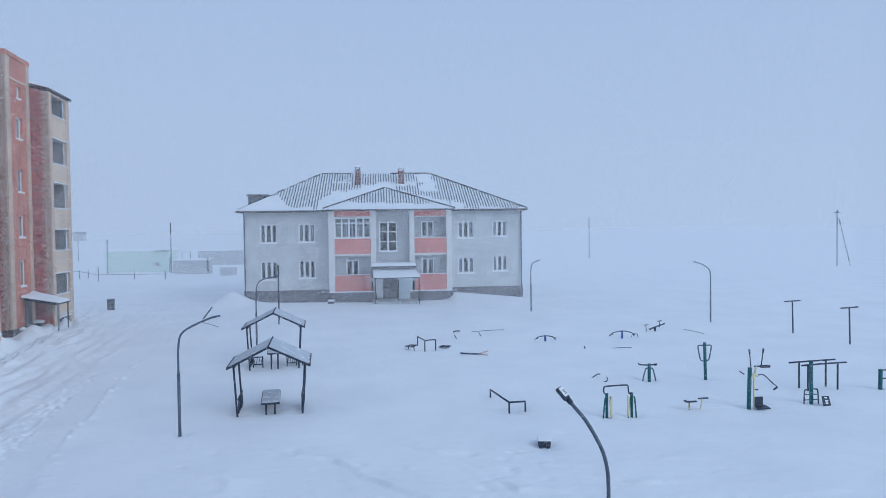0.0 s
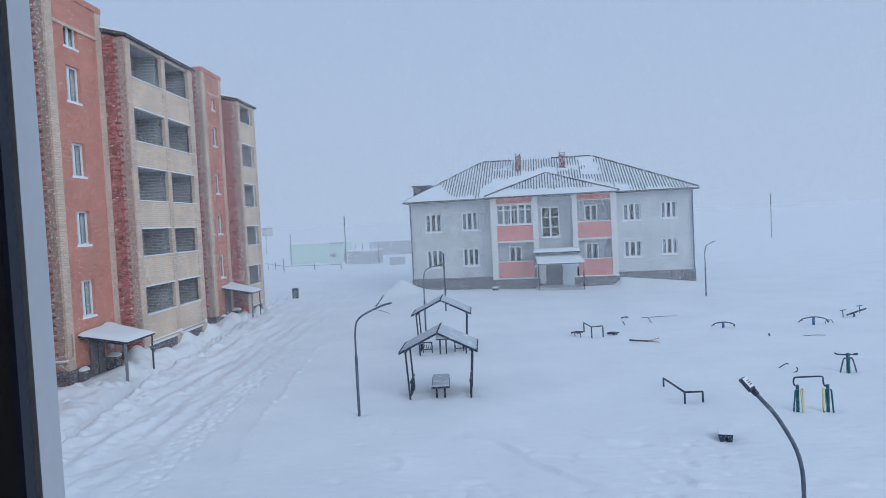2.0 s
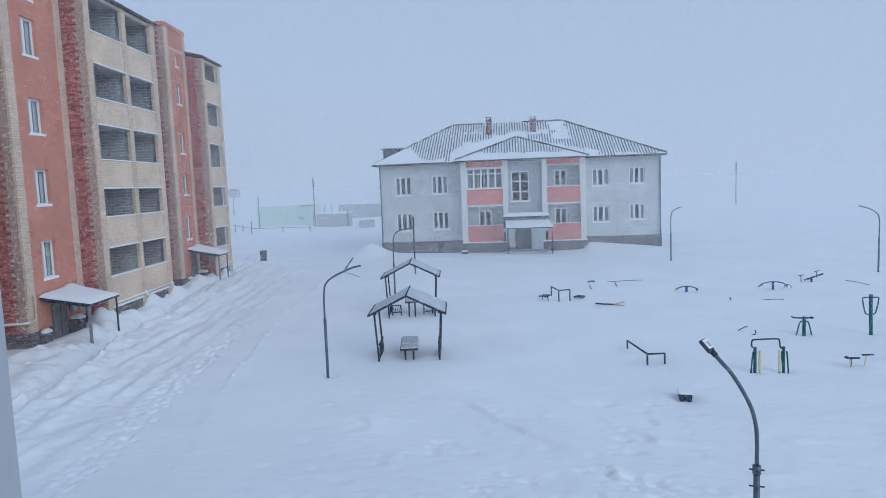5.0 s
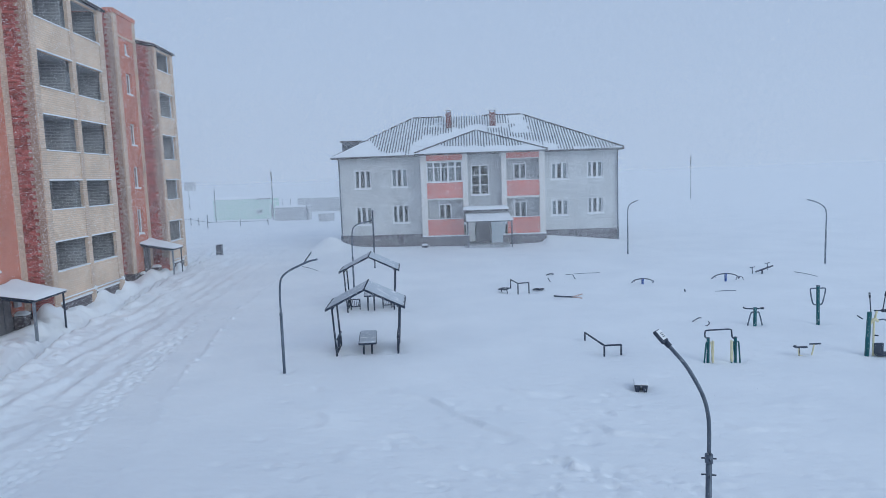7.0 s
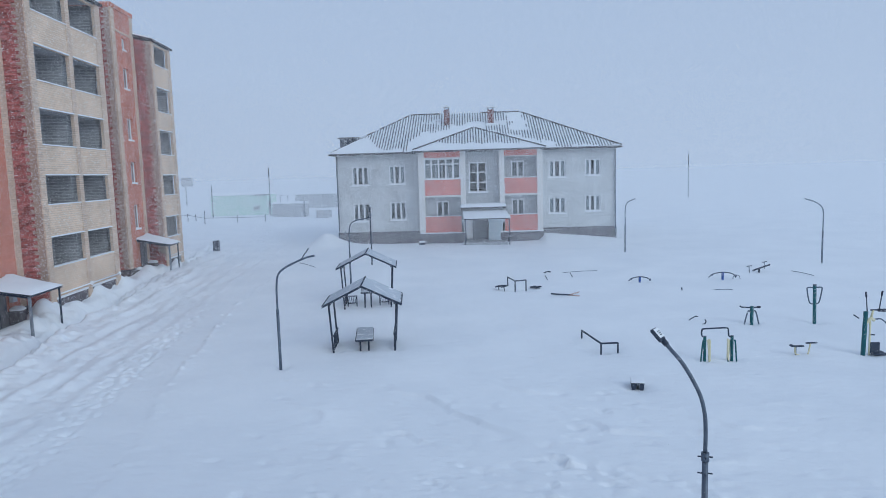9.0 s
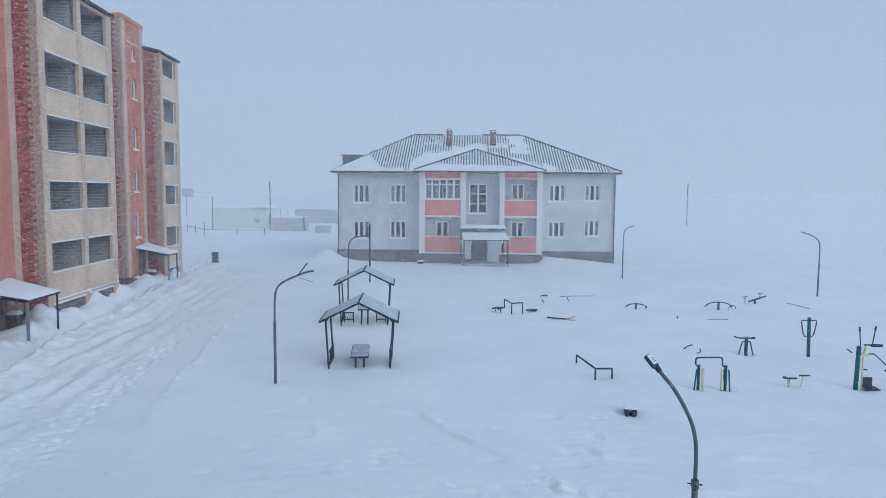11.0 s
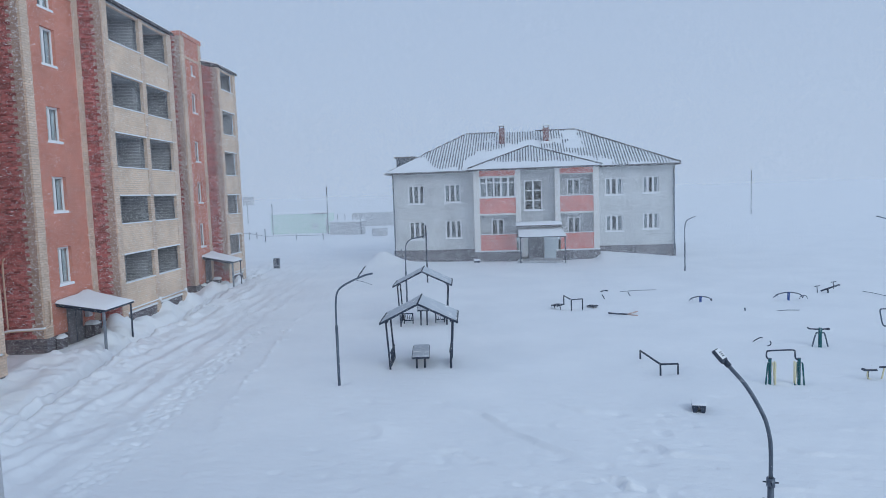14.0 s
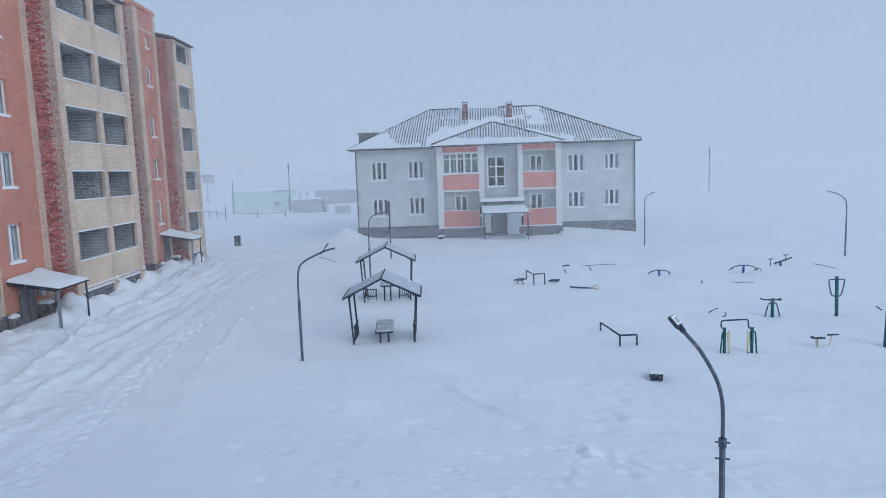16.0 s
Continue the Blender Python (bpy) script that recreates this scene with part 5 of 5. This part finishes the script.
st = gym(12.67, 24.9, 0, "arm_trainer", "tall teal arm trainer with looped handles")
part("post", bars(0.060, [(0, 0, -0.4), (-0.04, 0, 1.38)], n=12), TEAL, st)
part("cap", bars(0.066, [(-0.04, 0, 1.38), (-0.04, 0, 1.41)], n=12), STEEL_GALV, st)
for s in (-1, 1):
    part("handle_loop", bars(0.024, curve_pts([(-0.04 + s * 0.05, 0, 1.30), (-0.04 + s * 0.23, 0, 1.30), (-0.04 + s * 0.27, 0, 1.22), (-0.04 + s * 0.19, 0, 0.80), (-0.04 + s * 0.12, 0, 0.70), (-0.04 + s * 0.05, 0, 0.69)], 4)), STEEL_GALV, st)

bk = gym(10.1, 20.74, 0, "exercise_bike", "snow-sunk exercise bike with yellow frame")
part("frame", bars(0.024, curve_pts([(-0.12, 0, 0.28), (-0.10, 0, 0.02), (0.1, 0, -0.03), (0.26, 0, -0.02), (0.34, 0, 0.34)], 3)), YELLOW, bk)
bm = bmesh.new()
soft_box(bm, -0.26, 0.12, -0.1, 0.1, 0.26, 0.31, 0.02)
part("saddle", bm, STEEL_DARK, bk)
part("saddle_snow", boxes((-0.2, 0.08, -0.07, 0.07, 0.31, 0.33)), SNOW_CAP, bk)
part("seat_post", bars(0.022, [(-0.1, 0, -0.3), (-0.1, 0, 0.26)]), STEEL_DARK, bk)
part("handlebar", bars(0.026, [(0.2, -0.02, 0.36), (0.56, 0.05, 0.35)]), STEEL_DARK, bk)

mu = gym(11.99, 20.69, 0, "multi_gym", "dark teal multi-gym with yellow frame and lever arms")
part("post", bars(0.065, [(0, 0, -0.4), (0.05, 0, 1.32)], n=12), TEAL, mu)
part("yellow_post", bars(0.03, [(0.2, 0, -0.4), (0.19, 0, 1.02)], n=10), YELLOW, mu)
part("yellow_yoke", bars(0.05, curve_pts([(0.03, 0, 0.92), (0.10, -0.02, 1.02), (0.20, -0.03, 1.10), (0.30, 0, 1.04)], 4)), YELLOW, mu)
part("yellow_strut", bars(0.032, [(0.2, 0, 1.06), (0.27, 0, 1.36)]), YELLOW, mu)
for a, b in (((0.09, 1.30), (0.03, 1.92)), ((0.44, 1.36), (0.52, 1.94))):
    lv = part("lever", bars(0.016, [(a[0], 0, a[1]), (b[0], 0, b[1])]), STEEL_DARK, mu)
    part("grip", bars(0.028, [((a[0] + 3 * b[0]) / 4, 0, (a[1] + 3 * b[1]) / 4), (b[0], 0, b[1])]), DARK_FRAME, lv)
part("top_bar", bars(0.022, [(0.19, 0, 1.36), (0.46, 0, 1.36)]), STEEL_DARK, mu)
part("pad", bars(0.05, [(0.42, 0, 1.35), (0.74, 0.02, 1.34)], n=10), DARK_FRAME, mu, "black roller pad")
part("press_arm", bars(0.022, curve_pts([(0.28, 0, 1.06), (0.40, 0, 1.08), (0.54, 0, 1.06), (0.80, 0, 0.82), (0.99, 0, 0.66), (0.97, 0, 0.61)], 3)), STEEL_GALV, mu)
part("grip", bars(0.03, [(0.99, 0, 0.64), (0.87, 0, 0.56)]), DARK_FRAME, mu)
part("foot_lever", bars(0.02, [(-0.31, 0, 1.22), (-0.15, 0, 1.11)]), STEEL_DARK, mu)
part("backrest", slab([(0.20, -0.06, 0.36), (0.47, -0.06, 0.36), (0.47, 0.0, 0.36), (0.20, 0.0, 0.36)], 0.32), STEEL_DARK, mu, "dark square backrest")
part("seat_plate", slab([(0.2, -0.2, 0.04), (0.66, -0.2, 0.02), (0.62, 0.1, 0.06), (0.24, 0.1, 0.06)], 0.04), STEEL_DARK, mu)
part("stub", bars(0.022, [(0.2, -0.02, 0.60), (0.32, -0.02, 0.59)]), STEEL_DARK, mu)

mb = gym(14.35, 20.93, 0, "stretching_post", "teal post with a small stepped rail at its foot")
part("main_post", bars(0.062, [(0, 0, -0.4), (-0.02, 0, 1.42)], n=12), TEAL, mb)
part("cap", bars(0.068, [(-0.02, 0, 1.42), (-0.02, 0, 1.44)], n=12), STEEL_GALV, mb)
rail = part("step_rail", bars(0.022, curve_pts([(-0.27, 0, -0.1), (-0.25, 0, 0.40), (-0.20, 0, 0.46), (-0.05, 0, 0.48), (0.15, 0, 0.47), (0.22, 0, 0.42), (0.25, 0, -0.1)], 3)), STEEL_DARK, mb)
for z in (0.12, 0.30):
    part("rung", bars(0.018, [(-0.26, 0, z), (0.24, 0, z)]), STEEL_GALV, rail)

pb = gym(15.22, 22.91, 0, "parallel_bars", "dark steel parallel bars on slim posts")
part("bar", bars(0.03, [(-0.36, 0.04, 0.95), (0.5, 0.03, 0.99), (1.43, 0.04, 1.02)]), STEEL_DARK, pb)
part("bar", bars(0.03, [(-0.22, -0.46, 0.94), (0.6, -0.45, 0.98), (1.50, -0.46, 1.01)]), STEEL_DARK, pb)
for x, y, z in ((0.0, 0.0, 0.96), (1.05, 0.02, 1.0), (1.18, -0.44, 0.99), (0.05, -0.44, 0.94)):
    part("slim_post", bars(0.034, [(x, y, -0.4), (x, y, z)]), STEEL_DARK, pb)

sg = thing("information_board", pose(14.65, 20.55, at(14.65, 20.55), 0, 0, 0), "small dark tilted board sticking out of the snow", "sign board")
part("panel", slab([(-0.16, -0.02, 0.02), (0.12, -0.02, 0.0), (0.20, 0.22, 0.26), (-0.06, 0.22, 0.28)], 0.03), STEEL_DARK, sg)
for k, (a, b, c) in enumerate(((0.02, -0.05, 0.04), (0.08, -0.03, 0.08), (0.16, 0.0, 0.10))):
    part("text_bar", slab([(b, a, 0.05 + a), (c, a, 0.045 + a), (c + 0.02, a + 0.03, 0.08 + a), (b + 0.02, a + 0.03, 0.085 + a)], 0.012), SNOW_CAP, sg)
part("stake", bars(0.02, [(0.02, 0.06, -0.3), (0.02, 0.1, 0.1)]), STEEL_DARK, sg)

ed = gym(17.92, 22.32, 0, "leg_press", "teal post with side handles, half buried")
part("post", bars(0.07, [(0, 0, -0.4), (0.02, 0, 0.74)], n=12), TEAL, ed)
for z in (0.70, 0.40):
    part("handle", bars(0.022, curve_pts([(0.03, 0, z), (0.2, 0, z + 0.01), (0.34, 0, z - 0.04)], 3)), STEEL_DARK, ed)
part("foot", bars(0.03, [(0, 0, 0.02), (0.3, 0, -0.02)]), STEEL_DARK, ed)


# ---- buried play equipment ----
def spring_arch(x, y, w, h, label):
    s = thing("arch_seesaw", pose(x, y, at(x, y)), label, "seesaw", "arched seesaws")
    part("arch", bars(0.026, curve_pts([(-w, 0, h * 0.35), (-w * 0.75, 0, h * 0.75), (0, 0, h), (w * 0.75, 0, h * 0.75), (w, 0, h * 0.2)], 5)), STEEL_DARK, s)
    part("stem", bars(0.06, [(0, 0, -0.3), (0, 0, h)], n=10), ROYAL, s, "royal blue stem")
    for k in (-1, 1):
        part("handle", bars(0.018, curve_pts([(k * w * 0.8, -0.12, h * 0.55), (k * w * 0.95, -0.14, h * 0.65), (k * w * 1.05, 0.05, h * 0.3)], 3)), BLUE, s)
    return s


spring_arch(8.55, 33.87, 0.52, 0.28, "small arched seesaw sunk in snow")
sp = spring_arch(12.78, 34.2, 0.66, 0.36, "wide arched seesaw on a royal blue stem")
part("end_hoop", bars(0.016, curve_pts([(0.55, 0.1, 0.0), (0.62, 0.1, 0.16), (0.85, 0.1, 0.16), (0.92, 0.1, 0.0)], 3)), STEEL_DARK, sp)

ss = thing("seesaw", pose(15.32, 36.0, at(15.32, 36.0)), "tilted plank seesaw above the snow", "seesaw")
part("plank", bars(0.045, [(-0.30, 0, 0.10), (0.66, 0.15, 0.38)], n=6), STEEL_DARK, ss)
for x, z in ((-0.45, 0.08), (0.33, 0.28)):
    part("handle_stem", bars(0.02, [(x, 0.05, z - 0.1), (x - 0.02, 0.05, z + 0.26)]), STEEL_DARK, ss)
    part("handle", bars(0.022, [(x - 0.14, 0.05, z + 0.25), (x + 0.12, 0.05, z + 0.28)]), STEEL_DARK, ss)
part("pivot", bars(0.05, [(0.05, 0.03, -0.3), (0.05, 0.03, 0.16)]), STEEL_DARK, ss)

sl = thing("branching_beam", pose(4.12, 30.7, at(4.12, 30.7)), "dark timber beam with a pale forked end", "beam")
part("beam", bars(0.035, curve_pts([(-0.40, 0, 0.14), (0.0, 0, 0.10), (0.35, 0, 0.08), (0.62, 0, 0.02)], 3)), WOOD_DARK, sl)
part("prong", bars(0.03, [(0.4, 0, 0.06), (0.95, 0.4, 0.12)]), WOOD_PALE, sl)
part("prong", bars(0.04, [(0.45, 0, 0.05), (0.85, -0.25, 0.04)]), WOOD_PALE, sl)


def stick(x, y, pts, r, label, material=None):
    s = thing("buried_bar", pose(x, y, at(x, y)), label, "bar", "bars in the snow")
    part("bar", bars(r, curve_pts(pts, 3)), material or STEEL_DARK, s)
    return s


stick(8.5, 25.6, [(-0.2, 0, -0.05), (-0.12, 0, 0.04), (0.1, 0.1, 0.12), (0.2, 0.1, 0.12)], 0.02, "tip of a bent rail in the snow")
stick(8.68, 24.95, [(-0.1, 0, -0.02), (0.02, 0, 0.02), (0.06, 0, 0.10), (0.02, 0, 0.17)], 0.02, "tip of a hooked rail in the snow")
stick(4.05, 35.5, [(0.1, 0, -0.1), (-0.06, 0, 0.18)], 0.022, "stub of a dark bar in the snow")
stick(5.46, 36.14, [(0.1, 0, -0.1), (-0.06, 0, 0.2)], 0.022, "stub of a dark bar in the snow")
stick(4.34, 37.5, [(-0.2, 0, 0.0), (0.0, 0, 0.06), (0.2, 0, 0.04)], 0.035, "dark lump on the snow")
stick(6.2, 37.5, [(-1.0, 0, -0.01), (0, 0, 0.04), (0.9, 0, 0.05)], 0.014, "thin rail lying on the snow", STEEL_GALV)
stick(11.7, 31.4, [(-0.5, 0, 0.0), (0, 0, 0.035), (0.5, 0, 0.02)], 0.014, "rail lying under the snow crust", STEEL_GALV)
stick(9.92, 31.5, [(0, 0, -0.1), (-0.03, 0, 0.14)], 0.035, "stub of a post in the snow", STEEL_GALV)
stick(17.27, 35.3, [(-0.2, 0.8, 0.04), (0, 0, 0.05), (0.2, -0.8, 0.02)], 0.014, "rail lying on the snow", STEEL_GALV)
stick(-10.4, 42.4, [(-0.7, 0.8, 0.1), (0.0, 0, 0.08), (0.7, -0.8, 0.0)], 0.016, "thin bar lying on the snow near a lamp", STEEL_GALV)
stick(-11.61, 45.17, [(0.0, 0.0, -0.1), (0.68, 0.0, 0.8)], 0.045, "plank leaning out of the snow")
for k in range(2):
    stick(-10.2 + 0.45 * k, 52.5, [(0, 0, -0.2), (0.02, 0, 1.2)], 0.05, "short grey post by the house corner", STEEL_GALV)
bx = thing("meter_box", pose(-3.6, 51.3, at(-3.6, 51.3)), "small dark box at the foot of the wall", "box")
bm = bmesh.new()
soft_box(bm, -0.22, 0.22, -0.15, 0.15, -0.1, 0.3, 0.03)
part("casing", bm, STEEL_DARK, bx)
bm = bmesh.new()
soft_box(bm, -0.24, 0.24, -0.17, 0.17, 0.3, 0.42, 0.05)
part("snow_top", bm, SNOW_CAP, bx)


# ---- far side of the lane ----
gb = thing("green_building", pose(-35.2, 102.0, 0.3), "low mint green service building under snow", "building")
bm = bmesh.new()
wall_with_holes(bm, 0, -4.4, 4.4, -0.6, 3.2, 0, 0.3, [(2.2, 3.2, 0.9, 1.6)])
part("wall", bm, GREEN_WALL, gb)
for r in ((-4.4, -4.1, 0.3, 5, -0.6, 3.2), (4.1, 4.4, 0.3, 5, -0.6, 3.2), (-4.1, 4.1, 4.7, 5, -0.6, 3.2)):
    part("wall", boxes(r), GREEN_WALL, gb)
window(gb, pose(2.7, 0.05, 0.9), 1.0, 0.7, (0.0,), (), True, 0.07, 0.0)
bm = bmesh.new()
soft_box(bm, -4.6, 4.6, -0.25, 5.2, 3.2, 3.55, 0.2)
part("roof_snow", bm, SNOW_CAP, gb, "flat roof under snow")
part("roof_edge", boxes((2.4, 4.7, -0.3, -0.26, 3.1, 3.25)), ROOF_FELT, gb)
part("door", boxes((4.4, 4.45, 0.5, 1.5, 0.1, 2.2)), DOOR_DARK, gb)

sh = thing("concrete_shed", pose(-25.75, 95.0, 0.3), "grey concrete shed with snow on its roof", "shed")
bm = bmesh.new()
wall_with_holes(bm, 0, -2.3, 2.3, -0.6, 2.0, 0, 3.0, [])
part("body", bm, CONCRETE, sh)
bm = bmesh.new()
soft_box(bm, -2.35, 2.35, -0.05, 3.05, 2.0, 2.2, 0.1)
part("roof_snow", bm, SNOW_CAP, sh)
part("corner_post", bars(0.1, [(2.4, -0.1, -0.4), (2.4, -0.1, 2.3)], n=6), STEEL_DARK, sh)
fr = thing("climbing_hoop", pose(-27.1, 98.2, 0.3), "thin dark steel hoop beside a shed", "hoop")
part("hoop", bars(0.05, [(-0.6, 0, -0.5), (-0.6, 0, 3.1), (0.55, 0, 3.1), (0.55, 0, -0.5)]), STEEL_DARK, fr)
wl_ = thing("concrete_wall", pose(-24.0, 121.0, 0.3), "long grey concrete wall on the rise", "wall")
for k in range(6):
    part("panel", boxes((-7.4 + 2.9 * k, -4.55 + 2.9 * k, 0, 0.25, -0.3, 2.6)), CONCRETE, wl_)
    part("snow_cap", slab([(-7.4 + 2.9 * k, -0.05, 2.75), (-4.55 + 2.9 * k, -0.05, 2.75), (-4.55 + 2.9 * k, 0.3, 2.75), (-7.4 + 2.9 * k, 0.3, 2.75)], 0.14), SNOW_CAP, wl_)
cx = thing("steel_container", pose(-19.8, 90.5, 0.35), "small dark container in the snow", "container")
bm = bmesh.new()
soft_box(bm, -0.95, 0.95, 0, 1.5, -0.4, 1.1, 0.04)
part("body", bm, CONCRETE, cx)
part("roof_snow", boxes((-1.0, 1.0, -0.05, 1.55, 1.1, 1.22)), SNOW_CAP, cx)
bd = thing("billboard", pose(-63.4, 150.0, 0.3), "distant grey board on a post", "board")
part("panel", boxes((-1.3, 1.3, 0, 0.15, 4.4, 6.3)), CONCRETE, bd)
part("post", bars(0.12, [(-0.4, 0.1, -0.5), (-0.4, 0.1, 4.4)]), CONCRETE, bd)
fence = thing("pipe_fence", pose(-33.0, 86.0, 0.4), "low pipe fence with dark posts in the snow", "fence")
for k, (x, y, h) in enumerate(((-8.0, 5.0, 1.0), (-5.0, 3.5, 1.1), (-4.2, 4.2, 1.0), (-0.5, -2.0, 1.7), (3.0, 0.0, 0.9), (6.6, 0.2, 0.9))):
    part("post", bars(0.06, [(x, y, -0.5), (x, y, h)], n=6), WOOD_DARK, fence)
part("rail", bars(0.03, [(-8.0, 5.0, 0.8), (-5.0, 3.5, 0.9), (-0.5, -2.0, 0.75), (3.0, 0.0, 0.6), (6.6, 0.2, 0.6)], n=6), STEEL_DARK, fence)

# ---- the window from which the yard is seen ----
nw = bmesh.new()
wall_with_holes(nw, 0, -6.0, 6.0, -0.5, 8.6, 0.03, 0.40, [(FRAME_X - 0.13, 1.5, 5.0, 6.95)])
ob = new("wall_near", finish("wall_near", nw, BUFF))
tagged(ob, "cream brick outer wall round the open window", "wall", kind="structure")
for name, r in (("wall_room_left", (-2.6, -2.4, -3.6, 0.02, 4.2, 7.1)), ("wall_room_right", (2.8, 3.0, -3.6, 0.02, 4.2, 7.1)), ("wall_room_back", (-2.6, 3.0, -3.8, -3.61, 4.2, 7.1)),
                ("floor", (-2.6, 3.0, -3.8, 0.02, 4.0, 4.19)), ("ceiling", (-2.6, 3.0, -3.8, 0.02, 7.11, 7.3))):
    tagged(new(name, finish(name, boxes(r), INTERIOR)), "plain plaster of the room behind the window", "room", kind="structure")
sash = thing("window_frame", pose(FRAME_X, 0.5, 5.05), "white plastic window frame with its unlit inner side coloured dark", "window frame")
bm = bmesh.new()
prof = [(-0.012, -0.0175), (-0.0075, -0.016), (-0.0195, 0.024), (-0.034, 0.024), (-0.034, -0.012), (-0.02, -0.0155)]
rings = [[bm.verts.new((x, y, z)) for x, y in prof] for z in (0, 1.85)]
for i in range(6):
    j = (i + 1) % 6
    bm.faces.new((rings[0][i], rings[0][j], rings[1][j], rings[1][i]))
bm.faces.new(rings[0][::-1])
bm.faces.new(rings[1])
part("outer_profile", bm, WHITE, sash)
# inner side of the frame: its lack of light is put into the dark colour
bm = bmesh.new()
soft_box(bm, -0.12, -0.009, -0.034, -0.018, 0, 1.85, 0.003)
part("inner_profile", bm, DARK_FRAME, sash, "inner profile, coloured dark for its unlit side")

# ---- falling snow, also standing in for the haze ----
frng = np.random.RandomState(3)
N, M = 2150000, 520000
fy = (5.0 ** 2 + (52.0 ** 2 - 5.0 ** 2) * frng.rand(N)) ** 0.5
fy[:M] = 52 + 50 * frng.rand(M)
fx = (frng.rand(N) * 2 - 1) * (fy * 0.8 + 1.0) - 0.06 * fy
fz = 0.5 + frng.rand(N) * np.where(fy < 52, np.where(fy < 42, np.minimum(fy * 0.45 + 6.5, 17.5), 11.5), 5.6)
# flakes grow with distance, so that they veil far things like haze
size = (0.5 + 0.7 * frng.rand(N)) * np.where(fy < 52, np.clip(0.0005 * fy, 0.004, 0.0205), 0.00046 * fy)
a, b = frng.randn(N, 3), frng.randn(N, 3)
a /= np.linalg.norm(a, axis=1)[:, None]
b -= (a * b).sum(1)[:, None] * a
b /= np.linalg.norm(b, axis=1)[:, None]
c, s = np.stack([fx, fy, fz], -1), size[:, None]
verts = np.stack([c + a * s, c - 0.5 * a * s + 0.87 * b * s, c - 0.5 * a * s - 0.87 * b * s], 1).reshape(-1, 3)
fm = bpy.data.meshes.new("snowfall_haze")
fm.vertices.add(3 * N)
fm.vertices.foreach_set("co", verts.ravel())
fm.loops.add(3 * N)
fm.loops.foreach_set("vertex_index", np.arange(3 * N))
fm.polygons.add(N)
fm.polygons.foreach_set("loop_start", np.arange(N) * 3)
fm.update()
fm.materials.append(FLAKE)
tagged(new("snowfall_haze", fm), "falling snowflakes, multiplied and enlarged with distance to stand in for haze", "snowflakes", kind="stuff")
